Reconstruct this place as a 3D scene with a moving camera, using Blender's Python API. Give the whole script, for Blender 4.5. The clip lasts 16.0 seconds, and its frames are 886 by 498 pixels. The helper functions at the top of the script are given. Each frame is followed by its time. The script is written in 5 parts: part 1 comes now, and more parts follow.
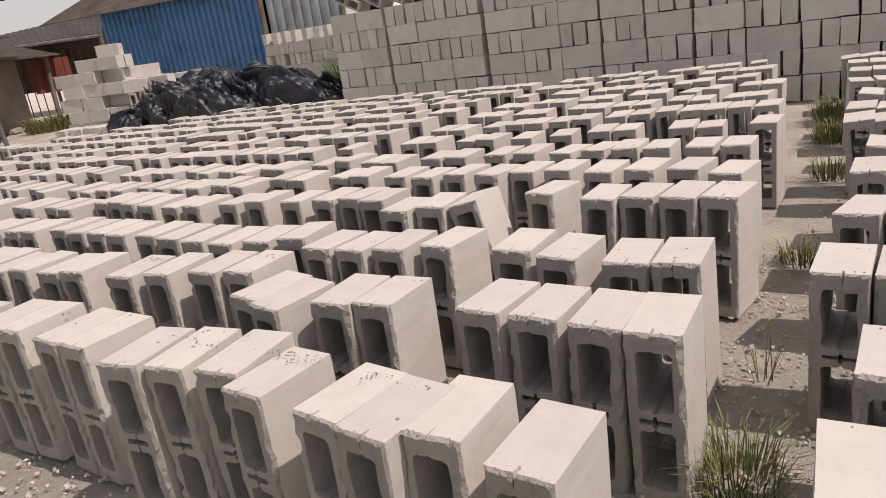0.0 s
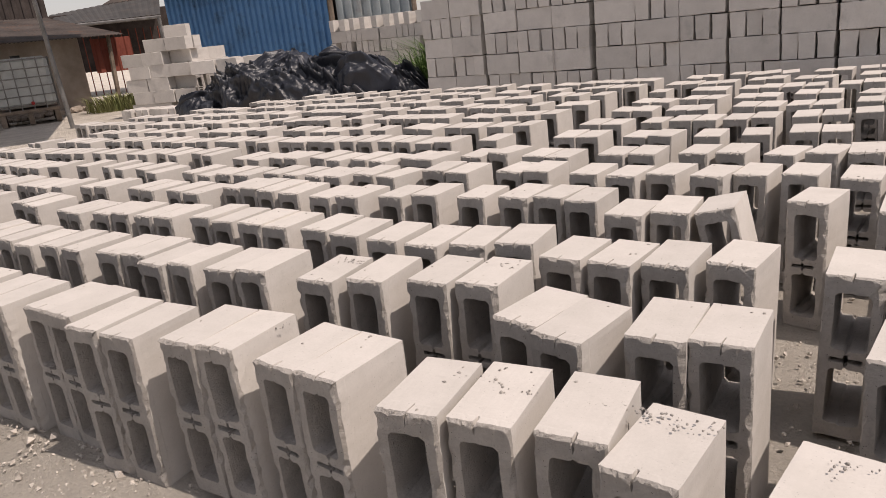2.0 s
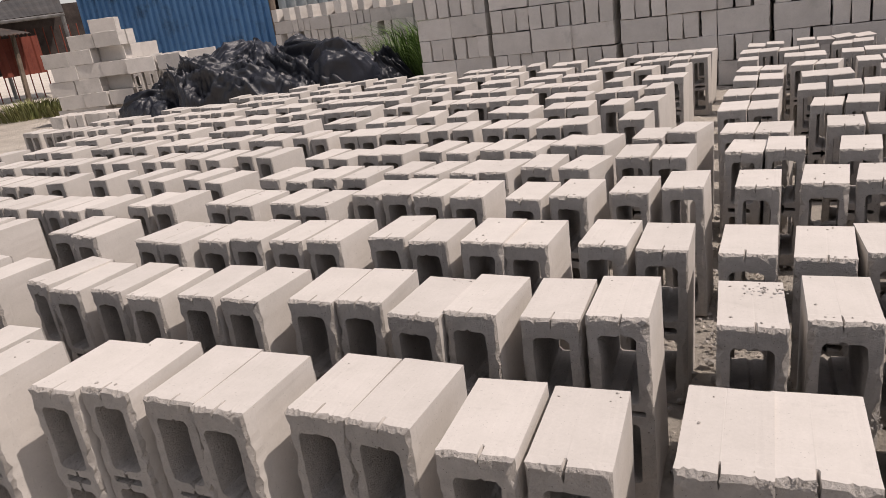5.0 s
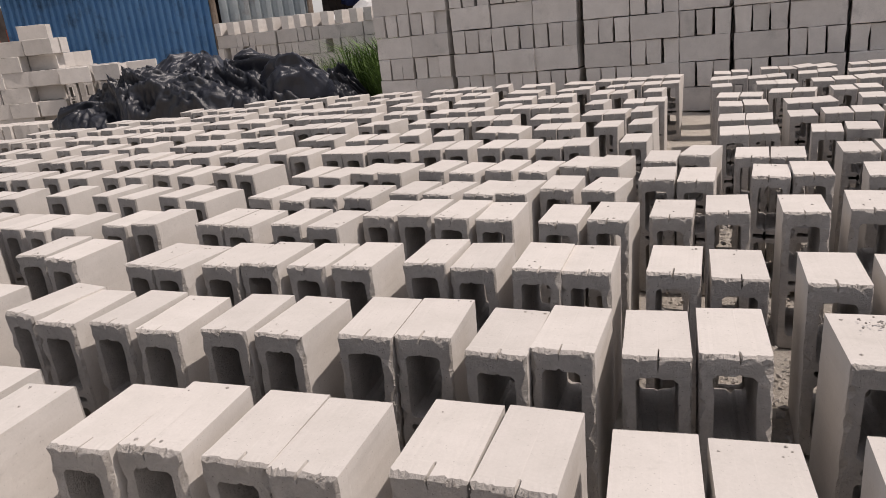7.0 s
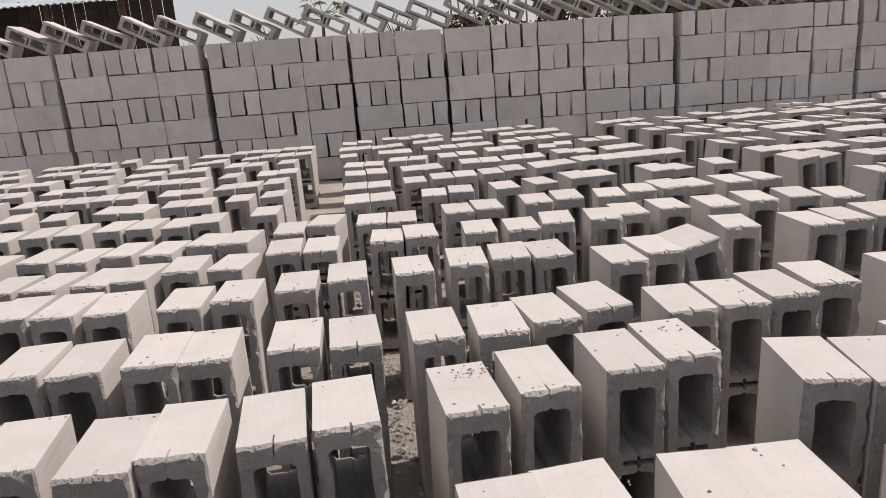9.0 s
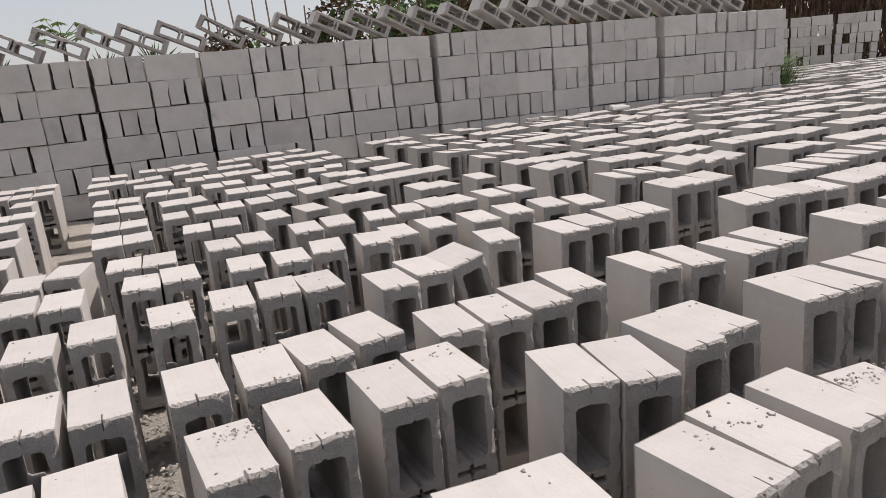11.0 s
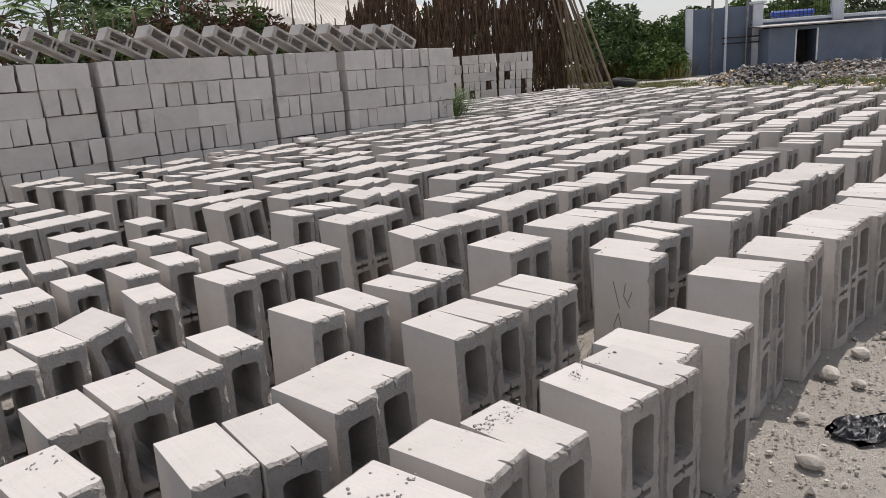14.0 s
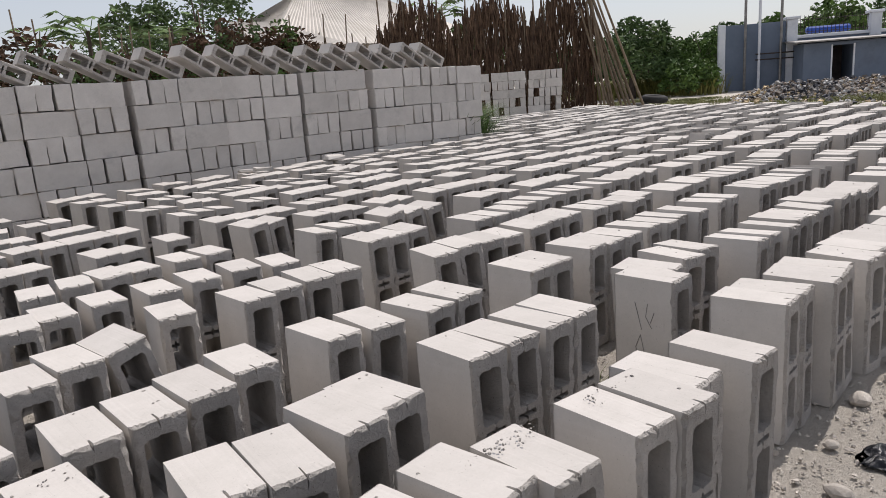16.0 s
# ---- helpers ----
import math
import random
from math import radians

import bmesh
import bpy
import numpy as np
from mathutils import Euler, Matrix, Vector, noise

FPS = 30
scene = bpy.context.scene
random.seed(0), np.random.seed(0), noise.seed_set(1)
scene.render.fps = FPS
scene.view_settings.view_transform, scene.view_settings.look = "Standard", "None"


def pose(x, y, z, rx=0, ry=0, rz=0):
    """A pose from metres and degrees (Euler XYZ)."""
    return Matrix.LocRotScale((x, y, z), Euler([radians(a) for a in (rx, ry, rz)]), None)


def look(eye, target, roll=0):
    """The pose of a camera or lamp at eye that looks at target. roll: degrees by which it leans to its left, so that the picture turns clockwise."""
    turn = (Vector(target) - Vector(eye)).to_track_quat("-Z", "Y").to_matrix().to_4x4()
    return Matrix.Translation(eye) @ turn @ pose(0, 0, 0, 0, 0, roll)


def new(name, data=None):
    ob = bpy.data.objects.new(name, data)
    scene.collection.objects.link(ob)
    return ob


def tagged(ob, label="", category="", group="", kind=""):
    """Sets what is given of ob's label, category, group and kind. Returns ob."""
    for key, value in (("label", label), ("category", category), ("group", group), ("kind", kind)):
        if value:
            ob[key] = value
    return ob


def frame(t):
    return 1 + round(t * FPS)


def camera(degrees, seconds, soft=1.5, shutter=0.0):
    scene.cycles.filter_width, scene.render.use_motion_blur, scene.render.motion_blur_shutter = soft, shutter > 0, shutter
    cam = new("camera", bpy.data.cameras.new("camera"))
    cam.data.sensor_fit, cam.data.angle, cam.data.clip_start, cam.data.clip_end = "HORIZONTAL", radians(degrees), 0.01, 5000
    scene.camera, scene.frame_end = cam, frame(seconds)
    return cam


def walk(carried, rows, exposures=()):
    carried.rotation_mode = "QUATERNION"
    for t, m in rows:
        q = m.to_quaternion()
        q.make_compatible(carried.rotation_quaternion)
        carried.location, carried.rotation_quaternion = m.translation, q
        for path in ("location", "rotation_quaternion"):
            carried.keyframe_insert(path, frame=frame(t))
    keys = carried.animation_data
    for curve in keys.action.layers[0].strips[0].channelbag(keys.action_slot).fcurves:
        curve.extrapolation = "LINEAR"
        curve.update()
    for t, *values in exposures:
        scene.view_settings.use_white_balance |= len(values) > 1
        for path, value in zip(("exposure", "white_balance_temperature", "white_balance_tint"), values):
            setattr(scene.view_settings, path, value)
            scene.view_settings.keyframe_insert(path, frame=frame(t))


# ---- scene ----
EXPOSURES = [(0, -0.05, 7000, 18), (4, -0.05, 6900, 18), (7, -0.09, 6750, 17), (9, -0.05, 6600, 16), (12, -0.02, 6400, 14), (16, 0.0, 6300, 13)]
cam = camera(64.1, 16.0, soft=0.6)
PATH = [
    (0, (-0.186, 0.124, 1.156), (-1.336, 1.644, 0.548), -8.3),
    (0.5, (-0.405, 0.134, 1.161), (-1.654, 1.59, 0.595), -7.2),
    (1, (-0.613, 0.095, 1.154), (-1.848, 1.567, 0.596), -8.3),
    (1.5, (-0.811, 0.063, 1.142), (-1.95, 1.584, 0.517), -7.5),
    (2, (-1.051, 0.083, 1.135), (-2.261, 1.556, 0.528), -6.2),
    (2.5, (-1.292, 0.1, 1.115), (-2.457, 1.602, 0.494), -5.5),
    (3, (-1.554, 0.074, 1.104), (-2.603, 1.636, 0.427), -7.4),
    (3.5, (-1.79, 0.084, 1.108), (-2.962, 1.559, 0.436), -6.8),
    (4, (-2.014, 0.076, 1.121), (-3.16, 1.585, 0.48), -5.4),
    (4.2, (-2.123, 0.049, 1.119), (-3.247, 1.571, 0.471), -6.1),
    (6.3, (-2.78, 0.051, 1.095), (-3.666, 1.726, 0.455), -7.2),
    (6.5, (-2.806, 0.047, 1.099), (-3.713, 1.716, 0.473), -7.6),
    (7, (-2.849, 0.056, 1.101), (-3.683, 1.765, 0.483), -5.8),
    (7.5, (-2.832, 0.075, 1.101), (-3.461, 1.881, 0.516), -4.9),
    (8, (-2.796, 0.09, 1.098), (-3.194, 1.96, 0.51), -4.8),
    (8.5, (-2.757, 0.109, 1.105), (-2.947, 2.015, 0.529), -5.1),
    (9, (-2.733, 0.122, 1.112), (-2.661, 2.053, 0.596), -4.1),
    (9.5, (-2.707, 0.159, 1.106), (-2.423, 2.072, 0.598), -3.3),
    (9.7, (-2.698, 0.162, 1.106), (-2.325, 2.062, 0.606), -3.5),
    (11.8, (-2.585, 0.219, 1.139), (-1.663, 1.912, 0.604), -4.3),
    (12, (-2.561, 0.227, 1.135), (-1.532, 1.856, 0.599), -3.8),
    (12.5, (-2.545, 0.231, 1.139), (-1.321, 1.731, 0.635), -3.4),
    (13, (-2.513, 0.236, 1.134), (-1.165, 1.624, 0.626), -2.6),
    (13.5, (-2.471, 0.254, 1.141), (-1.121, 1.644, 0.645), -3.1),
    (14, (-2.41, 0.238, 1.141), (-1.077, 1.644, 0.646), -3.9),
    (14.5, (-2.37, 0.23, 1.141), (-0.909, 1.504, 0.648), -4.8),
    (15, (-2.353, 0.217, 1.149), (-0.854, 1.452, 0.674), -5.1),
    (15.5, (-2.35, 0.216, 1.148), (-0.914, 1.532, 0.694), -5.0),
    (16, (-2.372, 0.223, 1.144), (-1.09, 1.692, 0.699), -4.1),
]
walk(cam, [(t, look(eye, target, roll)) for t, eye, target, roll in PATH], EXPOSURES)

# ---- light ----
SUN_AZ, SUN_EL = 11.0, 58.0
world = bpy.data.worlds.new("sky")
scene.world = world
world.use_nodes = True
wn = world.node_tree.nodes
sky = wn.new("ShaderNodeTexSky")
sky.sky_type = "NISHITA"
sky.sun_disc = False
sky.sun_elevation = radians(SUN_EL)
sky.sun_rotation = radians(90 - SUN_AZ)
sky.air_density, sky.dust_density, sky.ozone_density = 1.0, 1.5, 1.0
# milky tropical haze over the clear-sky colour
haze = wn.new("ShaderNodeMix")
haze.data_type = "RGBA"
haze.inputs[0].default_value = 0.6
haze.inputs[7].default_value = (6.3, 6.3, 6.35, 1)
world.node_tree.links.new(sky.outputs["Color"], haze.inputs[6])
world.node_tree.links.new(haze.outputs[2], wn["Background"].inputs["Color"])
wn["Background"].inputs["Strength"].default_value = 0.112
sun = new("sun", bpy.data.lights.new("sun", "SUN"))
sun.data.energy = 3.75
sun.data.angle = radians(0.6)
sun.data.color = (1.0, 0.94, 0.86)
sun_dir = Vector((math.cos(radians(SUN_AZ)) * math.cos(radians(SUN_EL)), math.sin(radians(SUN_AZ)) * math.cos(radians(SUN_EL)), math.sin(radians(SUN_EL))))
sun.matrix_world = look(sun_dir * 60, (0, 0, 0))


# ---- materials ----
def ramp(nt, fac, stops):
    n = nt.nodes.new("ShaderNodeValToRGB")
    el = n.color_ramp.elements
    while len(el) < len(stops):
        el.new(0.5)
    for e, (p, c) in zip(el, stops):
        e.position, e.color = p, (*c, 1)
    nt.links.new(fac, n.inputs["Fac"])
    return n.outputs["Color"]


def noise_tex(nt, scale, detail=4.0, rough=0.6, vector=None):
    n = nt.nodes.new("ShaderNodeTexNoise")
    n.inputs["Scale"].default_value, n.inputs["Detail"].default_value, n.inputs["Roughness"].default_value = scale, detail, rough
    if vector:
        nt.links.new(vector, n.inputs["Vector"])
    return n.outputs["Fac"]


def mixc(nt, a, b, fac, mode="MIX"):
    n = nt.nodes.new("ShaderNodeMix")
    n.data_type, n.blend_type = "RGBA", mode
    for sock, v in ((n.inputs[6], a), (n.inputs[7], b)):
        if isinstance(v, tuple):
            sock.default_value = (*v, 1)
        else:
            nt.links.new(v, sock)
    if isinstance(fac, float):
        n.inputs[0].default_value = fac
    else:
        nt.links.new(fac, n.inputs[0])
    return n.outputs[2]


def maprange(nt, v, a, b, c, d):
    n = nt.nodes.new("ShaderNodeMapRange")
    for i, x in enumerate((a, b, c, d)):
        n.inputs[i + 1].default_value = x
    nt.links.new(v, n.inputs[0])
    return n.outputs[0]


def material(name, low, high, scale=8.0, grain=90.0, bump=0.4, dist=0.004, rough=0.9, metal=0.0, vary=0.12, stain=None, stain_scale=2.0, stain_at=(0.55, 0.75), spec=0.3, pits=0.0):
    """Mottled procedural surface: two colours by coarse noise, fine grain, per-object and per-island variation, optional stains."""
    m = bpy.data.materials.new(name)
    m.use_nodes = True
    nt = m.node_tree
    bsdf = nt.nodes["Principled BSDF"]
    co = nt.nodes.new("ShaderNodeNewGeometry").outputs["Position"]
    base = mixc(nt, low, high, maprange(nt, noise_tex(nt, scale, 5, 0.65, co), 0.3, 0.7, 0, 1))
    fine = noise_tex(nt, grain, 6, 0.75, co)
    base = mixc(nt, base, (0.5, 0.5, 0.5), maprange(nt, fine, 0.35, 0.75, 0.0, 0.0))
    val = nt.nodes.new("ShaderNodeHueSaturation")
    nt.links.new(base, val.inputs["Color"])
    info = nt.nodes.new("ShaderNodeObjectInfo").outputs["Random"]
    isl = nt.nodes.new("ShaderNodeNewGeometry").outputs["Random Per Island"]
    add = nt.nodes.new("ShaderNodeMath")
    nt.links.new(info, add.inputs[0])
    nt.links.new(isl, add.inputs[1])
    fr = nt.nodes.new("ShaderNodeMath")
    fr.operation = "FRACT"
    nt.links.new(add.outputs[0], fr.inputs[0])
    grainv = maprange(nt, fine, 0.3, 0.7, 1 - vary * 0.7, 1 + vary * 0.7)
    mul = nt.nodes.new("ShaderNodeMath")
    mul.operation = "MULTIPLY"
    nt.links.new(maprange(nt, fr.outputs[0], 0, 1, 1 - vary, 1 + vary), mul.inputs[0])
    nt.links.new(grainv, mul.inputs[1])
    nt.links.new(mul.outputs[0], val.inputs["Value"])
    col = val.outputs["Color"]
    if stain:
        col = mixc(nt, col, stain, maprange(nt, noise_tex(nt, stain_scale, 6, 0.7, co), stain_at[0], stain_at[1], 0, 0.75))
    if pits:
        spots = maprange(nt, noise_tex(nt, 210, 2, 0.5, co), 0.68, 0.74, 0, pits)
        col = mixc(nt, col, tuple(c * 0.4 for c in low), spots)
        wear = maprange(nt, noise_tex(nt, 34, 4, 0.7, co), 0.60, 0.70, 0, pits * 0.35)
        col = mixc(nt, col, tuple(c * 0.62 for c in low), wear)
    nt.links.new(col, bsdf.inputs["Base Color"])
    bsdf.inputs["Roughness"].default_value = rough
    bsdf.inputs["Metallic"].default_value = metal
    bsdf.inputs["Specular IOR Level"].default_value = spec
    if bump:
        b = nt.nodes.new("ShaderNodeBump")
        b.inputs["Strength"].default_value, b.inputs["Distance"].default_value = bump, dist
        nt.links.new(fine, b.inputs["Height"])
        nt.links.new(b.outputs["Normal"], bsdf.inputs["Normal"])
    return m


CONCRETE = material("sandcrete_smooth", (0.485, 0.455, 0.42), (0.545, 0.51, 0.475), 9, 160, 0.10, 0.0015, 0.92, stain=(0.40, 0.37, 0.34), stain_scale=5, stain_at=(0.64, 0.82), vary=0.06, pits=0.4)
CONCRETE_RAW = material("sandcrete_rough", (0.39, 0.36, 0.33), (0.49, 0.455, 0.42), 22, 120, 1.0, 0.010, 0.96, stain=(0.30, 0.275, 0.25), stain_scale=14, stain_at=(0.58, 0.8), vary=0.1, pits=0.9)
STACKED = material("sandcrete_stacked", (0.50, 0.47, 0.44), (0.60, 0.565, 0.53), 5, 110, 0.45, 0.004, 0.94, stain=(0.27, 0.26, 0.25), stain_scale=3, stain_at=(0.58, 0.8), vary=0.10, pits=0.6)
SAND = material("sandy_ground", (0.43, 0.39, 0.34), (0.60, 0.55, 0.485), 1.6, 60, 1.0, 0.035, 0.97, stain=(0.35, 0.305, 0.26), stain_scale=0.9, stain_at=(0.5, 0.72), vary=0.16)
PEBBLE = material("pebble", (0.38, 0.34, 0.30), (0.58, 0.53, 0.47), 30, 200, 0.5, 0.003, 0.95, vary=0.25)
TARP = material("black_plastic", (0.008, 0.010, 0.016), (0.018, 0.021, 0.032), 3, 10, 0.5, 0.025, 0.36, vary=0.2, stain=(0.03, 0.033, 0.045), stain_scale=3.0, stain_at=(0.6, 0.8), spec=0.6)
BLUE = material("blue_painted_sheet", (0.065, 0.17, 0.34), (0.11, 0.25, 0.45), 1.2, 60, 0.2, 0.003, 0.6, vary=0.1, stain=(0.03, 0.045, 0.07), stain_scale=2.4, stain_at=(0.50, 0.72))
GREYSHEET = material("weathered_zinc_sheet", (0.30, 0.34, 0.36), (0.46, 0.50, 0.50), 1.5, 60, 0.2, 0.003, 0.55, metal=0.3, vary=0.1, stain=(0.22, 0.17, 0.14), stain_scale=1.4, stain_at=(0.55, 0.75))
ROOFSHEET = material("old_roof_sheet", (0.035, 0.028, 0.025), (0.10, 0.082, 0.073), 1.5, 50, 0.3, 0.004, 0.75, vary=0.15, stain=(0.16, 0.075, 0.04), stain_scale=2.2)
DARKROOF = material("dark_roof_sheet", (0.035, 0.033, 0.032), (0.075, 0.07, 0.067), 1.5, 50, 0.3, 0.004, 0.8, vary=0.15, stain=(0.09, 0.06, 0.04), stain_scale=2.2)
RUST = material("red_oxide_sheet", (0.12, 0.03, 0.02), (0.22, 0.06, 0.04), 2, 60, 0.3, 0.004, 0.8, vary=0.15, stain=(0.06, 0.03, 0.025))
WOOD = material("grey_timber", (0.10, 0.075, 0.055), (0.24, 0.19, 0.15), 6, 80, 0.5, 0.004, 0.85, vary=0.2)
METALPOLE = material("dull_steel", (0.16, 0.15, 0.14), (0.30, 0.29, 0.28), 5, 90, 0.2, 0.002, 0.5, metal=0.7, vary=0.1)
TANK = material("white_plastic", (0.34, 0.35, 0.34), (0.50, 0.51, 0.49), 3, 60, 0.1, 0.002, 0.45, vary=0.05, stain=(0.40, 0.39, 0.36), stain_scale=2)
PLASTER = material("bare_render", (0.24, 0.20, 0.165), (0.38, 0.32, 0.27), 2, 60, 0.5, 0.006, 0.93, stain=(0.26, 0.20, 0.15), stain_scale=1.3)
# dark boards and bars; also stands in for shade inside shed and doorway
DARK = material("dark_board_and_inner_shade", (0.03, 0.024, 0.022), (0.075, 0.06, 0.055), 3, 60, 0.3, 0.004, 0.9)
HOUSEWALL = material("blue_grey_wall_paint", (0.11, 0.14, 0.19), (0.16, 0.19, 0.245), 0.7, 40, 0.2, 0.004, 0.85, vary=0.06, stain=(0.085, 0.10, 0.13), stain_scale=0.6)
WHITEPAINT = material("white_paint", (0.60, 0.62, 0.66), (0.74, 0.75, 0.78), 1.5, 50, 0.15, 0.003, 0.8, vary=0.05, stain=(0.45, 0.46, 0.48), stain_scale=1.2)
PALEROOF = material("pale_metal_roof", (0.36, 0.33, 0.29), (0.48, 0.445, 0.40), 0.8, 30, 0.2, 0.004, 0.5, metal=0.15, vary=0.06, stain=(0.36, 0.33, 0.30), stain_scale=0.5)
THATCH = material("dry_palm_frond", (0.055, 0.032, 0.022), (0.15, 0.095, 0.06), 5, 40, 0.5, 0.006, 0.95, vary=0.35)
STICK = material("dry_bamboo", (0.13, 0.095, 0.06), (0.27, 0.21, 0.15), 4, 50, 0.4, 0.004, 0.8, vary=0.25)
LEAF = material("green_leaf", (0.05, 0.095, 0.022), (0.12, 0.19, 0.045), 1.5, 20, 0.0, 0.0, 0.6, vary=0.45)
LEAF_DARK = material("dark_leaf", (0.045, 0.08, 0.026), (0.105, 0.16, 0.055), 1.0, 20, 0.0, 0.0, 0.65, vary=0.4)
LEAF_YELLOW = material("dry_grass_leaf", (0.12, 0.13, 0.03), (0.22, 0.20, 0.06), 1.5, 20, 0.0, 0.0, 0.7, vary=0.35)
GRASS = material("grass_blade", (0.09, 0.115, 0.035), (0.24, 0.23, 0.10), 3, 20, 0.0, 0.0, 0.7, vary=0.4)
BARK = material("bark", (0.06, 0.045, 0.035), (0.14, 0.11, 0.09), 6, 50, 0.7, 0.01, 0.95, vary=0.2)
CLOTH_BLUE = material("blue_cloth", (0.03, 0.045, 0.12), (0.06, 0.08, 0.20), 4, 80, 0.2, 0.003, 0.9)
SACK = material("white_sack", (0.50, 0.49, 0.47), (0.68, 0.67, 0.65), 5, 80, 0.3, 0.004, 0.85, vary=0.15)
YELLOW = material("yellow_plastic", (0.45, 0.30, 0.03), (0.60, 0.42, 0.06), 4, 60, 0.1, 0.002, 0.5)
BLUEPLASTIC = material("blue_plastic", (0.02, 0.06, 0.30), (0.04, 0.10, 0.42), 4, 60, 0.1, 0.002, 0.5)
REDPAINT = material("red_paint", (0.28, 0.02, 0.02), (0.40, 0.04, 0.03), 4, 60, 0.1, 0.002, 0.5)
RUBBER = material("tyre_rubber", (0.02, 0.02, 0.02), (0.05, 0.048, 0.045), 6, 60, 0.4, 0.005, 0.85)
LITTER = [material("litter_" + n, a, b, 8, 60, 0.3, 0.004, 0.7, vary=0.4) for n, a, b in (
    ("grey", (0.16, 0.15, 0.145), (0.32, 0.30, 0.285)), ("pale", (0.34, 0.33, 0.32), (0.52, 0.51, 0.49)), ("brown", (0.10, 0.08, 0.06), (0.24, 0.19, 0.15)),
    ("dark", (0.02, 0.022, 0.03), (0.06, 0.06, 0.07)), ("tan", (0.40, 0.30, 0.16), (0.55, 0.42, 0.25)))]
MARK = material("charcoal_mark", (0.20, 0.19, 0.18), (0.28, 0.26, 0.25), 9, 80, 0.0, 0.0, 0.95)


# ---- mesh helpers ----
def obj(name, bm, mat, parent=None):
    me = bpy.data.meshes.new(name)
    bm.to_mesh(me)
    bm.free()
    for m in (mat if isinstance(mat, (list, tuple)) else [mat]):
        me.materials.append(m)
    ob = new(name, me)
    if parent:
        ob.parent = parent
    return ob


def part(name, bm, mat, parent, label=""):
    return tagged(obj(name, bm, mat, parent), label)


def empty(name, m, label, category, group=""):
    e = new(name)
    e.empty_display_size = 0.1
    e.matrix_world = m
    return tagged(e, label, category, group)


def box(bm, x0, x1, y0, y1, z0, z1, bev=0.0, m=None, jit=0.0, rng=random):
    vs = [bm.verts.new(Vector((x, y, z)) + Vector([rng.uniform(-jit, jit) for _ in range(3)])) for x in (x0, x1) for y in (y0, y1) for z in (z0, z1)]
    fs = [bm.faces.new([vs[i] for i in q]) for q in ((0, 1, 3, 2), (4, 6, 7, 5), (0, 4, 5, 1), (2, 3, 7, 6), (0, 2, 6, 4), (1, 5, 7, 3))]
    if bev:
        es = list({e for f in fs for e in f.edges})
        r = bmesh.ops.bevel(bm, geom=es, offset=bev, segments=1, affect="EDGES")
        vs = list({v for f in r["faces"] for v in f.verts} | {v for v in vs if v.is_valid})
    if m:
        bmesh.ops.transform(bm, matrix=m, verts=vs)
    return vs


def rod(bm, a, b, r0, r1=None, seg=7, cap=True):
    a, b = Vector(a), Vector(b)
    r1 = r0 if r1 is None else r1
    q = (b - a).to_track_quat("Z", "Y").to_matrix()
    rings = []
    for p, r in ((a, r0), (b, r1)):
        rings.append([bm.verts.new(p + q @ Vector((r * math.cos(2 * math.pi * i / seg), r * math.sin(2 * math.pi * i / seg), 0))) for i in range(seg)])
    for i in range(seg):
        j = (i + 1) % seg
        bm.faces.new((rings[0][i], rings[0][j], rings[1][j], rings[1][i]))
    if cap:
        bm.faces.new(rings[1])
        bm.faces.new(rings[0][::-1])


def lump(bm, c, r, rng, squash=0.6, sub=1, rough=0.3):
    ret = bmesh.ops.create_icosphere(bm, subdivisions=sub, radius=1)
    rot = Euler([rng.uniform(0, 6.3) for _ in range(3)]).to_matrix()
    s = Vector((r * rng.uniform(0.7, 1.3), r * rng.uniform(0.7, 1.3), r * squash * rng.uniform(0.7, 1.2)))
    for v in ret["verts"]:
        p = rot @ v.co * (1 + rng.uniform(-rough, rough))
        v.co = Vector(c) + Vector((p.x * s.x, p.y * s.y, p.z * s.z))


def corrugated(bm, a, b, z0, z1, pitch, depth, thick=0.004, tops=None):
    """Upright trapezoid sheet from a to b; tops gives the height at both ends."""
    a, b = Vector((*a, 0)), Vector((*b, 0))
    d = b - a
    n = Vector((d.y, -d.x, 0)).normalized()
    k = max(1, int(d.length / pitch))
    zt = tops or (z1, z1)
    prof = []
    for i in range(k):
        for u, h in ((0.0, 0), (0.30, 0), (0.42, 1), (0.78, 1), (0.90, 0)):
            prof.append(((i + u) / k, h * depth))
    prof.append((1.0, 0))
    cols = []
    for side in (0, thick):
        cols.append([(bm.verts.new(a + d * u + n * (h - side) + Vector((0, 0, z0))), bm.verts.new(a + d * u + n * (h - side) + Vector((0, 0, zt[0] + (zt[1] - zt[0]) * u)))) for u, h in prof])
    for c in range(2):
        for p, q in zip(cols[c], cols[c][1:]):
            f = (p[0], q[0], q[1], p[1])
            bm.faces.new(f if c == 0 else f[::-1])


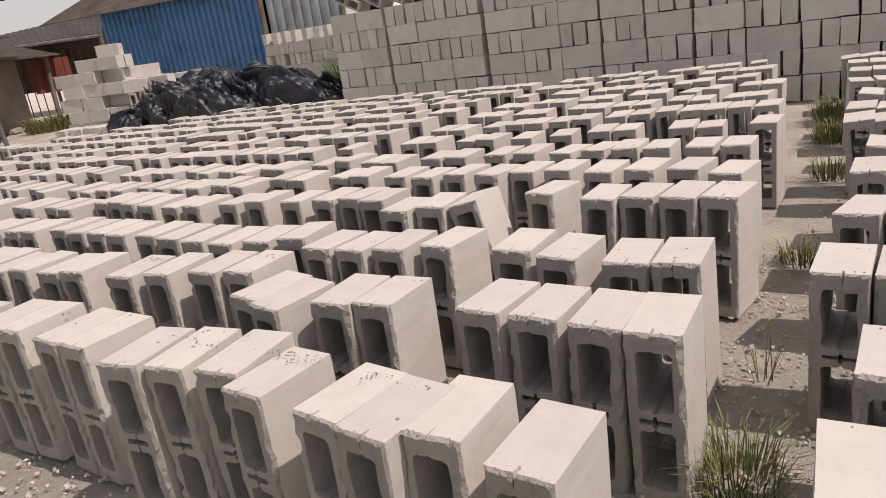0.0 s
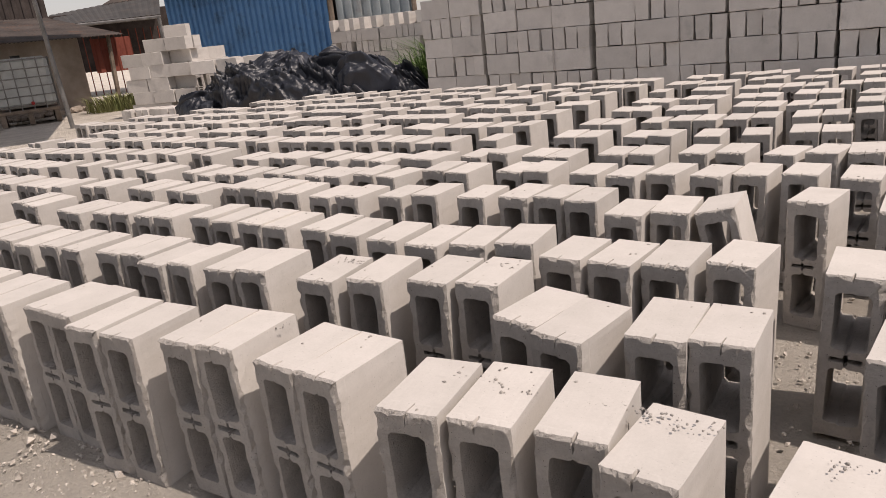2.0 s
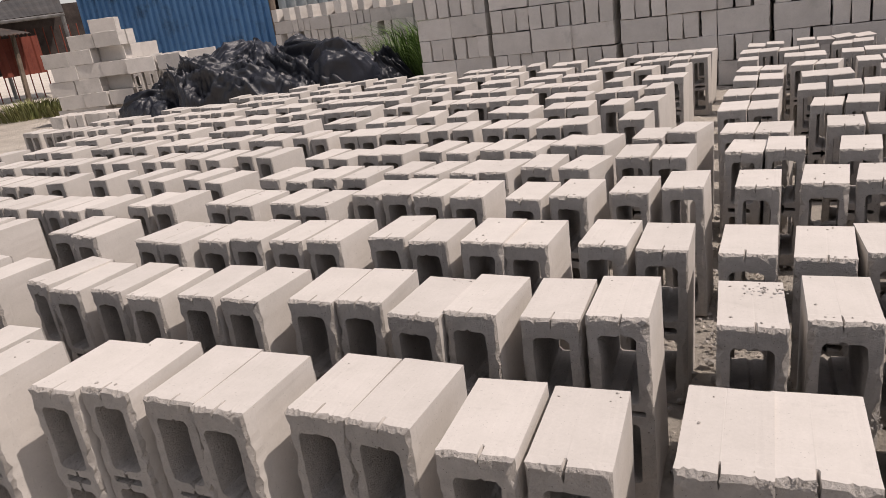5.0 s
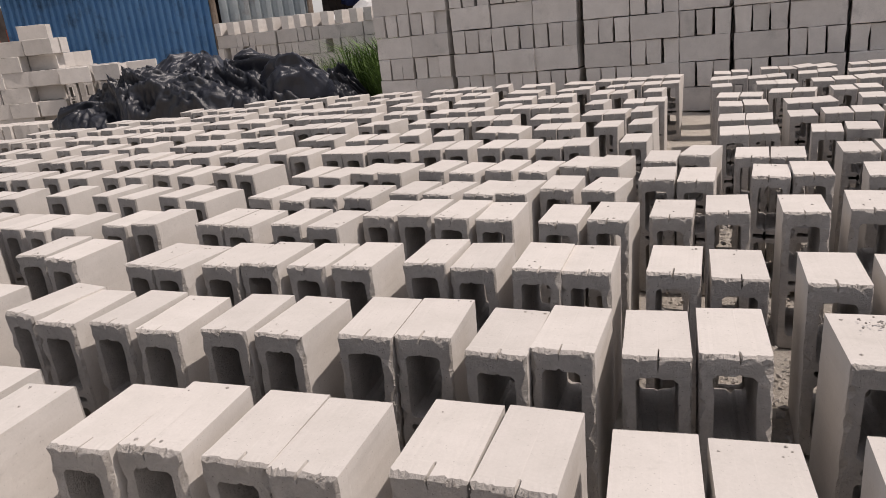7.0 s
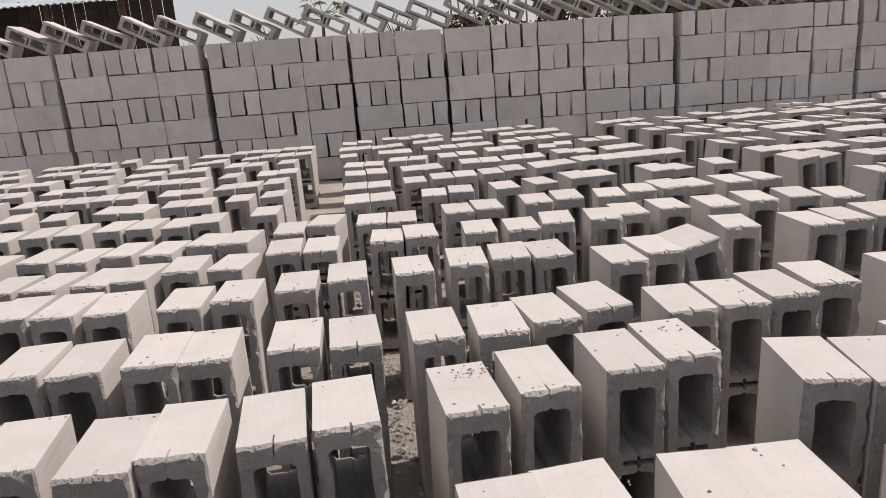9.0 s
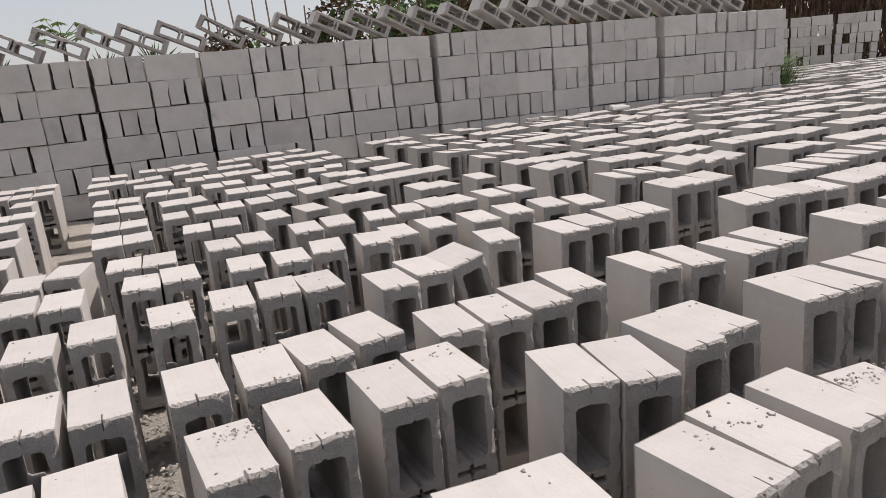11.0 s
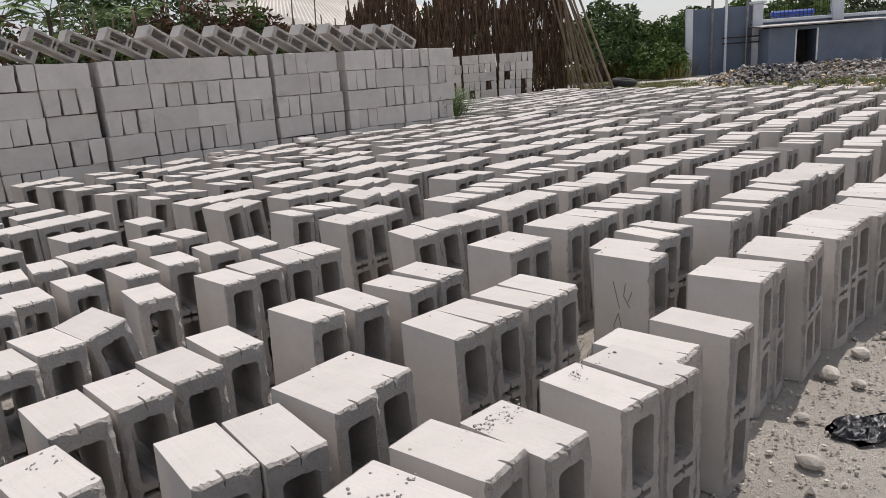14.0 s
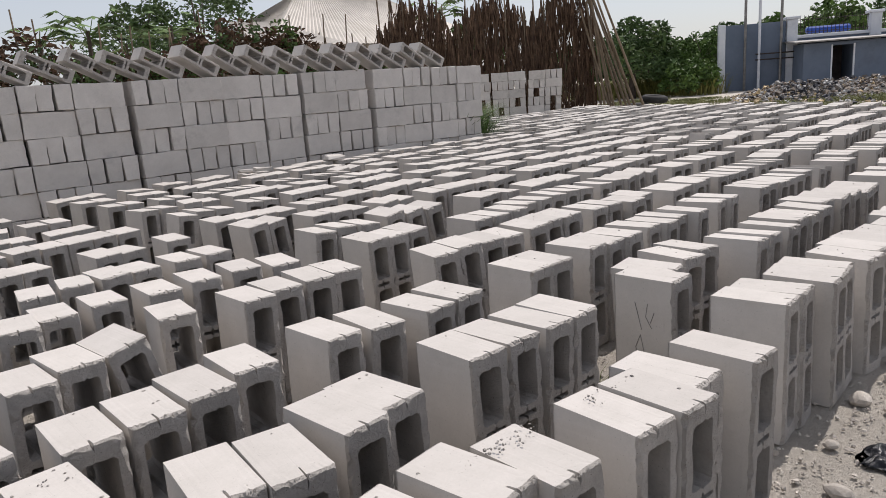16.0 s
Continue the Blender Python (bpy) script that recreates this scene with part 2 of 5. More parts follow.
def roofsheet(bm, p0, p1, p2, p3, pitch, depth):
    """Corrugated slope: p0-p1 along the eave, p3-p2 along the top."""
    p0, p1, p2, p3 = map(Vector, (p0, p1, p2, p3))
    n = (p1 - p0).cross(p3 - p0).normalized()
    k = max(2, int((p1 - p0).length / pitch))
    low, top = [], []
    for i in range(2 * k + 1):
        u = i / (2 * k)
        o = n * (depth if i % 2 else 0)
        low.append(bm.verts.new(p0.lerp(p1, u) + o))
        top.append(bm.verts.new(p3.lerp(p2, u) + o))
    for i in range(2 * k):
        bm.faces.new((low[i], low[i + 1], top[i + 1], top[i]))
    low2 = [bm.verts.new(v.co - n * 0.008) for v in low]
    top2 = [bm.verts.new(v.co - n * 0.008) for v in top]
    for i in range(2 * k):
        bm.faces.new((low2[i], top2[i], top2[i + 1], low2[i + 1]))
        bm.faces.new((low[i], low2[i], low2[i + 1], low[i + 1]))


def leaves(bm, c, spread, count, size, rng, droop=0.3):
    for _ in range(count):
        while True:
            p = Vector([rng.uniform(-1, 1) for _ in range(3)])
            if p.length < 1:
                break
        p = Vector(c) + Vector((p.x * spread[0], p.y * spread[1], p.z * spread[2]))
        s = size * rng.uniform(0.5, 1.4)
        q = Euler((rng.uniform(-1.2, 1.2), rng.uniform(-1.2, 1.2), rng.uniform(0, 6.3))).to_matrix()
        vs = [bm.verts.new(p + q @ Vector(v) * s) for v in ((0, -0.5, 0), (0.28, 0, 0.06), (0, 0.6, -droop * 0.3), (-0.28, 0, 0.06))]
        bm.faces.new(vs)


def blades(bm, c, radius, count, h, rng, width=0.006):
    for _ in range(count):
        a, r = rng.uniform(0, 6.3), radius * math.sqrt(rng.random())
        b = Vector(c) + Vector((r * math.cos(a), r * math.sin(a), 0))
        l = h * rng.uniform(0.4, 1.2)
        o = Vector((math.cos(a), math.sin(a), 0)) * l * rng.uniform(0.1, 0.9) + Vector((rng.uniform(-0.2, 0.2), rng.uniform(-0.2, 0.2), 0)) * l
        s = Vector((-o.y, o.x, 0)).normalized() * width
        mid = b + o * 0.4 + Vector((0, 0, l * 0.65))
        v = [bm.verts.new(p) for p in (b - s, b + s, mid + s * 0.7, mid - s * 0.7, b + o + Vector((0, 0, l * 0.8)))]
        bm.faces.new(v[:4])
        bm.faces.new((v[3], v[2], v[4]))


def chips(bm, n, area, size, rng, z=0.0):
    """Small angular grit, eight faces each."""
    for _ in range(n):
        x, y = rng.uniform(area[0], area[1]), rng.uniform(area[2], area[3])
        r = rng.uniform(*size) * rng.uniform(0.4, 1)
        q = Euler((rng.uniform(-0.6, 0.6), rng.uniform(-0.6, 0.6), rng.uniform(0, 6.3))).to_matrix()
        vs = [bm.verts.new(Vector((x, y, z + r * 0.3)) + q @ Vector(v) * r * rng.uniform(0.6, 1.3)) for v in ((1, 0, 0), (-1, 0, 0), (0, 1, 0), (0, -1, 0), (0, 0, 0.8), (0, 0, -0.8))]
        for t in ((0, 2, 4), (2, 1, 4), (1, 3, 4), (3, 0, 4), (2, 0, 5), (1, 2, 5), (3, 1, 5), (0, 3, 5)):
            bm.faces.new([vs[i] for i in t])

# ---- hollow blocks, standing on end: width 0.133, depth 0.235, height 0.45, two cells through the depth ----
BW, BD, BH = 0.133, 0.235, 0.450


def block_mesh(seed, rough=True):
    rng = random.Random(seed)
    j = lambda a: rng.uniform(-a, a)
    w, d, h = BW - 0.003, BD, BH
    nx = 0.5 * w + j(0.008)
    nd = rng.uniform(0.008, 0.026)
    nw = rng.uniform(0.002, 0.005)

    side = [k / 26 for k in range(1, 26)] if rough else [0.16, 0.34, 0.5, 0.66, 0.84]
    wob = rng.uniform(0, 90)

    def outline(inset, notch, a, crumble=0.0):
        flats = (0.95, 0.9, 0.85, 0.8, 0.75, 0.7) if rough else (0.78,)
        top = [(w - inset, h - inset)] + [(w * k, h - inset) for k in flats] + [
            (nx + nw * 0.55 + 0.0006, h - inset), (nx + nw * 0.45 * notch + 0.0004, h - inset - nd * 0.5 * notch), (nx + j(0.002), h - inset - nd * notch),
            (nx - nw * 0.45 * notch - 0.0004, h - inset - nd * 0.5 * notch), (nx - nw * 0.55 - 0.0006, h - inset)] + [(w * (1 - k), h - inset) for k in flats[::-1]] + [(inset, h - inset)]
        left = [(inset, h * k) for k in side[::-1]]
        bottom = [(inset, inset), (w * 0.3, inset), (w * 0.7, inset), (w - inset, inset)]
        right = [(w - inset, h * k) for k in side]
        out = []
        for i, (x, z) in enumerate(bottom + right + top + left):
            worn = crumble * max(0.0, noise.noise((i * 0.55 + wob, 0.3, 0.7)) * 2.0 + 0.12 + j(0.2))
            sx, sz = (-1 if x > w * 0.98 else 1 if x < w * 0.02 else 0), (-1 if z > h * 0.98 else 0)
            out.append((x + j(a) * 0.6 + sx * worn, z + (j(a) * 0.25 if z > 0.02 else 0) + sz * worn * 0.55))
        return out

    a = 0.0030 if rough else 0.002
    deep = rng.uniform(0.016, 0.045)
    layers = [(0.0, outline(0.002, 1.0, a, 0.0125 if rough else 0.003)), (0.007, outline(-0.0006, 1.0, a * 0.6)), (deep, outline(-0.0003, 0.75, 0.0008)), (deep + 0.005, outline(0.0, 0.0, 0.0008)), (d - 0.006, outline(0.0, 0.0, 0.0006)), (d, outline(0.003, 0.0, a * 0.6))]
    cells = []
    for ci, (z0, z1) in enumerate(((0.044 + j(0.004), 0.198 + j(0.003)), (0.252 + j(0.003), h - 0.040 + j(0.004)))):
        x0, x1 = 0.026 + j(0.003), w - 0.026 + j(0.003)
        c = 0.008
        up, dn = (0.004, rng.uniform(0.006, 0.012)) if ci else (rng.uniform(0.006, 0.011), 0.002)
        pts = [(x0 + c, z0), (nx - 0.008, z0), (nx, z0 - dn), (nx + 0.008, z0), (x1 - c, z0), (x1, z0 + c), (x1 + j(0.003), z0 * 0.7 + z1 * 0.3), (x1 + j(0.003), z0 * 0.3 + z1 * 0.7), (x1, z1 - c), (x1 - c, z1),
               (nx + 0.008, z1), (nx, z1 + up), (nx - 0.008, z1), (x0 + c, z1), (x0, z1 - c), (x0 + j(0.003), z0 * 0.3 + z1 * 0.7), (x0 + j(0.003), z0 * 0.7 + z1 * 0.3), (x0, z0 + c)]
        cells.append([(x + j(a * 0.5), z + j(a * 0.5)) for x, z in pts])
    # narrow cross-shaped slot through the middle web
    sx, sz, mz = 0.037 + j(0.004), 0.0075 + j(0.0015), 0.225 + j(0.002)
    cells.append([(nx + u * sx + j(a * 0.4), mz + v * sz + j(a * 0.3)) for u, v in ((-1, -1), (-0.14, -1), (-0.1, -2.3), (0.1, -2.3), (0.14, -1), (1, -1), (1.08, 0), (1, 1), (0.14, 1), (0.1, 2.3), (-0.1, 2.3), (-0.14, 1), (-1, 1), (-1.08, 0))])
    bm = bmesh.new()
    rings = [[bm.verts.new((x, y + ((j(0.0015) if i == 0 else abs(noise.noise((n_ * 0.5 + wob, 5, 2))) * 0.012 + abs(j(0.002)) if i == 1 else 0) if rough else 0), z)) for n_, (x, z) in enumerate(pts)] for i, (y, pts) in enumerate(layers)]
    for li, (p, q) in enumerate(zip(rings, rings[1:])):
        for i in range(len(p)):
            k = (i + 1) % len(p)
            f = bm.faces.new((p[i], p[k], q[k], q[i]))
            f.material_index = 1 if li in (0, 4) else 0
    caps = ([], [])
    for pts in cells:
        fr = [bm.verts.new((x, 0.0, z)) for x, z in pts]
        mid = [bm.verts.new((x * 0.9 + 0.1 * w / 2, d * 0.5, z)) for x, z in pts]
        bk = [bm.verts.new((x, d, z)) for x, z in pts]
        for u, v in ((fr, mid), (mid, bk)):
            for i in range(len(u)):
                k = (i + 1) % len(u)
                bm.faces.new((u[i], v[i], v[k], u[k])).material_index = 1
        caps[0].append(fr)
        caps[1].append(bk)
    for loop, inner, back in ((rings[0], caps[0], False), (rings[-1], caps[1], True)):
        es = []
        for lp in (loop, *inner):
            for i in range(len(lp)):
                es.append(bm.edges.get((lp[i], lp[(i + 1) % len(lp)])))
        r = bmesh.ops.triangle_fill(bm, edges=es, use_beauty=True, normal=(0, 1 if back else -1, 0))
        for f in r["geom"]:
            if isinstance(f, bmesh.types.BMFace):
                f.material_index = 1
    bmesh.ops.recalc_face_normals(bm, faces=bm.faces)
    if rough:
        # crumbs and burrs left by the mould along the front edges
        crusty = rng.uniform(0.1, h - 0.12), rng.uniform(0.0, w - 0.04)
        for _ in range(44):
            side_ = rng.random()
            if side_ < 0.45:
                p = (rng.choice((0.001, w - 0.001)), rng.uniform(-0.001, 0.006), rng.uniform(0.05, h) if rng.random() < 0.4 else crusty[0] + rng.uniform(0, 0.12))
            elif side_ < 0.72:
                p = (rng.uniform(0, w) if rng.random() < 0.25 else crusty[1] + rng.uniform(0, 0.04), rng.uniform(-0.001, 0.008), h - 0.001)
            else:
                q = rng.choice(rng.choice(cells))
                p = (q[0], 0.001, q[1])
            r = rng.uniform(0.0010, 0.0030)
            ax = [Vector(p) + Vector(v) * r * rng.uniform(0.6, 1.4) for v in ((1, 0, 0), (-1, 0, 0), (0, 0.7, 0), (0, -0.7, 0), (0, 0, 1.3), (0, 0, -1.3))]
            vs = [bm.verts.new(v) for v in ax]
            for t in ((0, 2, 4), (2, 1, 4), (1, 3, 4), (3, 0, 4), (2, 0, 5), (1, 2, 5), (3, 1, 5), (0, 3, 5)):
                bm.faces.new([vs[i] for i in t]).material_index = 1
    me = bpy.data.meshes.new("hollow_block")
    bm.to_mesh(me)
    bm.free()
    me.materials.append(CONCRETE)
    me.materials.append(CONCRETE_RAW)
    return me


NEAR_MESH = [block_mesh(100 + i) for i in range(14)]
FAR_MESH = [block_mesh(300 + i, False) for i in range(8)]

near_blocks, far_left, far_right = [], [], []


def put_block(x, y, yaw, lean=0.0, nod=0.0, sink=0.0, bunch=None, rng=random):
    m = Matrix.Translation((x, y, -sink)) @ pose(0, 0, 0, nod, lean, yaw)
    (near_blocks if bunch is None else bunch).append((m, rng.randrange(1000)))


def row_of(x_list, ys, rng, yaw=4.0, near=lambda x: True, bunch=None, tilt=1.2):
    """Blocks of one row by the left edge of each; ys: (x, y) stations of the row's front line."""
    prev = None
    for k, x in enumerate(x_list):
        y = np.interp(x, [p[0] for p in ys], [p[1] for p in ys])
        tight = prev is not None and x - prev < 0.165
        if not tight:
            dy, base_yaw, lean = rng.gauss(0, 0.012 + 0.008 * tilt), yaw + rng.gauss(0, 2.6 + 0.7 * tilt), rng.gauss(0, tilt) - 0.4 * tilt
        put_block(x + rng.uniform(-0.002, 0.002), y + dy + rng.gauss(0, 0.010), base_yaw + rng.gauss(0, 0.9), lean + abs(rng.gauss(0, 0.5)), rng.gauss(0, 0.5), rng.uniform(0, 0.012), None if near(x) else bunch, rng)
        prev = x


def pairs(x0, x1, rng, gap=0.075, sizes=(2, 2, 2, 2, 4, 1)):
    """Left edges of blocks set in close pairs from x0 to x1."""
    out, x = [], x0
    while x < x1 - 0.14:
        for _ in range(rng.choice(sizes)):
            if x < x1 - 0.125:
                out.append(x)
                x += BW + 0.002 + rng.uniform(0, 0.006)
        x += max(0.008, rng.gauss(gap, gap * 0.55))
    return out


rb = random.Random(7)
# the rows nearest the walk, block by block: left front corner (x, y) and turn in degrees
LEFT_ROWS = [
    [(-4.011, 0.73, 8), (-3.874, 0.767, 7), (-3.701, 0.792, 6), (-3.564, 0.802, 5), (-3.373, 0.845, 4), (-3.237, 0.855, 2), (-3.026, 0.821, 8), (-2.889, 0.839, 8), (-2.679, 0.903, 6), (-2.543, 0.919, 6), (-2.365, 0.948, 0), (-2.228, 0.949, 0), (-1.939, 0.906, 11), (-1.802, 0.959, 10), (-1.637, 0.985, 8), (-1.499, 0.951, -1), (-1.262, 0.945, -4), (-1.126, 0.928, -3), (-0.989, 0.967, 3), (-0.793, 0.935, 1)],
    [(-4.766, 1.182, -5), (-4.612, 1.162, 4), (-4.427, 1.175, 2), (-4.283, 1.181, 7), (-4.076, 1.206, 5), (-3.937, 1.23, 3), (-3.739, 1.26, 8), (-3.601, 1.283, 8), (-3.418, 1.256, 2), (-3.282, 1.289, 3), (-3.101, 1.314, 8), (-2.953, 1.333, 8), (-2.711, 1.378, 8), (-2.548, 1.432, 7), (-2.356, 1.485, 5), (-2.209, 1.522, 5), (-1.992, 1.377, -6), (-1.855, 1.351, -6), (-1.656, 1.4, 5), (-1.52, 1.423, 5), (-1.199, 1.476, -1), (-1.054, 1.481, 1), (-0.904, 1.487, 3), (-0.756, 1.5, 4)],
    [(-5.271, 1.569, 7), (-5.13, 1.56, 5), (-4.739, 1.572, -3), (-4.602, 1.563, -3), (-4.464, 1.607, 7), (-4.321, 1.629, 3), (-4.155, 1.66, 2), (-4.002, 1.669, 4), (-3.783, 1.716, 4), (-3.641, 1.724, 5), (-3.478, 1.726, 5), (-3.342, 1.747, 5), (-3.128, 1.759, 5), (-2.978, 1.763, 6), (-2.761, 1.744, 5), (-2.596, 1.765, 3), (-2.45, 1.803, 10), (-2.291, 1.855, 9), (-2.098, 1.794, 1), (-1.956, 1.812, -2), (-1.801, 1.848, 2), (-1.653, 1.915, -3), (-1.366, 1.919, 3), (-1.211, 1.926, -1), (-0.986, 1.905, 6), (-0.831, 1.924, 5)],
    [(-5.318, 1.962, 1), (-5.132, 1.966, 1), (-4.844, 2.008, -2), (-4.707, 2.003, -2), (-4.518, 2.039, 0), (-4.356, 2.038, 0), (-4.205, 2.181, -1), (-4.056, 2.182, 1), (-3.907, 2.178, -2), (-3.756, 2.175, 5), (-3.541, 2.169, 3), (-3.383, 2.192, 1), (-3.199, 2.271, 4), (-3.025, 2.31, 4), (-2.813, 2.34, 4), (-2.636, 2.389, 1), (-2.475, 2.401, -1), (-2.328, 2.39, 3), (-2.121, 2.27, 4), (-1.981, 2.333, 6), (-1.596, 2.587, -6), (-1.331, 2.517, 3), (-1.186, 2.557, -2), (-1.041, 2.577, -4), (-0.896, 2.586, -5)],
    [(-5.841, 2.393, -7), (-5.665, 2.366, -7), (-5.422, 2.385, -7), (-5.213, 2.343, -7), (-4.902, 2.393, -4), (-4.732, 2.38, -4), (-4.59, 2.413, 0), (-4.431, 2.412, 0), (-4.264, 2.49, -3), (-4.115, 2.516, -7), (-3.953, 2.523, -7), (-3.813, 2.535, -5), (-3.661, 2.589, 2), (-3.499, 2.584, -7), (-3.304, 2.724, 4), (-3.168, 2.737, 1), (-2.929, 2.802, -2), (-2.783, 2.812, 3), (-2.536, 2.824, 0), (-2.364, 2.821, 0), (-2.209, 2.892, -5), (-2.028, 2.873, -5), (-1.886, 2.96, -1), (-1.708, 2.967, -1), (-1.503, 2.957, 0), (-1.333, 2.976, -3), (-1.137, 2.983, -6), (-0.963, 2.962, -6)],
    [(-6.242, 2.785, -4), (-6.052, 2.766, -4), (-5.915, 2.847, -7), (-5.708, 2.808, -7), (-5.523, 2.875, -7), (-5.33, 2.843, -7), (-4.979, 2.816, -5), (-4.824, 2.8, -5), (-4.688, 2.875, -5), (-4.531, 2.857, -5), (-4.338, 2.905, -7), (-4.167, 2.876, -7), (-4.008, 2.927, -5), (-3.851, 2.909, -5), (-3.704, 3.004, -7), (-3.551, 2.968, -7), (-3.353, 3.104, 2), (-3.216, 3.177, -7), (-2.991, 3.154, 1), (-2.855, 3.158, 1)],
]
# where each row's front line runs on beyond those: stations (x, y)
LEFT_LINES = [
    [(-9, 0.30), (-4.0, 0.72)],
    [(-9, 0.72), (-4.75, 1.16)],
    [(-9, 1.15), (-5.27, 1.56)],
    [(-9, 1.58), (-5.3, 1.95)],
    [(-9, 2.02), (-5.84, 2.37)],
    [(-9, 2.47), (-5.4, 2.82), (-4.2, 2.92), (-3.1, 3.12), (-2.2, 3.27), (-1.6, 3.40), (-0.8, 3.50)],
]
LEFT_END = [-2.6, -2.463, -2.22, -2.06, -1.86, -1.7, -1.53, -1.393, -1.21, -1.05]
for i, (blocks, line) in enumerate(zip(LEFT_ROWS, LEFT_LINES)):
    near_from = (-5.9, -5.9, -5.9, -5.4, -5.2, -4.6)[i]
    row_of(pairs(-9.1 + 0.1 * i + rb.uniform(-0.1, 0.1), blocks[0][0] - 0.05, rb), line, rb, 4.0, lambda x: x > near_from, far_left)
    for x, y, turn in blocks:
        put_block(x, y, turn + rb.gauss(0, 0.7), rb.gauss(0.3, 0.8), rb.gauss(0, 0.6), rb.uniform(0, 0.012), None if x > near_from else far_left, rb)
row_of(LEFT_END, LEFT_LINES[5], rb, 2.0)
# the one block that has tipped against its neighbour
put_block(-1.735, 2.385, 6.0, -13.0, 0, 0.0)
for k in range(6, 13):
    y = 0.487 * (k - 5)
    ys = [(x, yy + y) for x, yy in LEFT_LINES[5]]
    left_end = -9.1 + 0.12 * k if ys[0][1] + 0.9 < 4.6 else -9.0 + (ys[1][1] - 4.9) * 0.85
    row_of(pairs(left_end, -3.26 - 0.045 * (k - 5), rb) + pairs(-3.03 - 0.045 * (k - 5), -0.83 - 0.06 * (k - 5), rb), ys, rb, 3.0, lambda x: False, far_left)

# right-hand field, beyond the aisle
MARKED = (-0.292, 1.435, 2.0)
put_block(*MARKED, -1.0)
RIGHT_FIRST = {0: [-0.315, -0.178, 0.03, 0.17, 0.365, 0.502, 0.64, 0.81, 0.948, 1.15, 1.288, 1.426, 1.60, 1.738, 1.93, 2.068], 1: [-0.15, 0.02, 0.175, 0.40, 0.537, 0.70, 0.90, 1.037]}
RIGHT_START = [2.24, 1.22, -0.445, -0.44, -0.45, -0.50, -0.56, -0.62, -0.68, -0.74, -0.8, -0.85, -0.9, 4.95, 5.0, 5.2, 5.4, 5.6, 5.8, 6.0]
for k, xs in enumerate(RIGHT_START):
    y0 = 1.02 + 0.475 * k
    ys = [(-1, y0), (1, y0 + 0.03), (3, y0 + 0.12), (9, y0 + 0.55), (13, y0 + 0.9)]
    end = (6.1, 6.9, 8.9, 9.6, 10.0, 10.3)[k] if k < 6 else 10.3 + 0.1 * k
    row_of(RIGHT_FIRST.get(k, []) + pairs(xs, end, rb, 0.115, (2, 2, 2, 3, 4, 2, 3)), ys, rb, 2.0, lambda x, k=k: x < (2.6, 2.3, 1.7, 1.2, 0.8, 0.5)[k] if k < 6 else False, far_right, 3.2)

BLOCK_LABEL = "grey sandcrete hollow block standing on end, two cells, drying in rows"
for m, v in near_blocks:
    ob = tagged(new("hollow_block", NEAR_MESH[v % len(NEAR_MESH)]), BLOCK_LABEL, "concrete block", "blocks drying in rows")
    ob.matrix_world = m


def joined_blocks(name, items, label):
    vs, fs, mi, n = [], [], [], 0
    cache = []
    for me in FAR_MESH:
        co = np.array([v.co[:] for v in me.vertices])
        cache.append((co, [tuple(p.vertices) for p in me.polygons], [p.material_index for p in me.polygons]))
    for m, v in items:
        co, polys, mats = cache[v % len(cache)]
        a = np.array(m)
        vs.append(co @ a[:3, :3].T + a[:3, 3])
        fs.extend([tuple(i + n for i in p) for p in polys])
        mi.extend(mats)
        n += len(co)
    me = bpy.data.meshes.new(name)
    me.from_pydata(np.concatenate(vs).tolist(), [], fs)
    me.materials.append(CONCRETE)
    me.materials.append(CONCRETE_RAW)
    me.polygons.foreach_set("material_index", mi)
    return tagged(new(name, me), label, "concrete blocks", kind="stuff")


joined_blocks("hollow_blocks", far_left, "rows of grey sandcrete hollow blocks standing on end on sandy ground")
joined_blocks("hollow_blocks", far_right, "long rows of grey sandcrete hollow blocks standing close on end")


# ---- ground ----
def ground_sheet():
    bm = bmesh.new()
    r = random.Random(3)
    xs = [-400, -120, -60, -30, -16] + [-12 + 0.25 * i for i in range(24)] + [-6 + 0.05 * i for i in range(200)] + [4 + 0.25 * i for i in range(33)] + [14, 20, 30, 60, 120, 400]
    yl = [-400, -100, -30, -10, -4] + [-2 + 0.2 * i for i in range(8)] + [-0.4 + 0.05 * i for i in range(32)] + [1.2 + 0.2 * i for i in range(55)] + [14, 18, 25, 40, 80, 150, 400]
    grid = []
    for x in xs:
        col = []
        for y in yl:
            z = noise.fractal((x * 0.9, y * 0.9, 0.3), 1.0, 2.0, 4) * 0.022 - 0.012 if -12 < x < 14 and -2.2 < y < 13 else -0.01
            if -6 <= x <= 4 and -0.4 < y < 1.2:
                z += 0.007 * noise.fractal((x * 7, y * 7, 2.1), 0.8, 2.1, 4)
            col.append(bm.verts.new((x, y, min(z, 0.016))))
        grid.append(col)
    for i in range(len(xs) - 1):
        for k in range(len(yl) - 1):
            bm.faces.new((grid[i][k], grid[i + 1][k], grid[i + 1][k + 1], grid[i][k + 1]))
    for f in bm.faces:
        f.smooth = True
    return bm


tagged(obj("ground", ground_sheet(), SAND), "pale sandy ground with grit and crumbs of mortar", "ground", kind="structure")


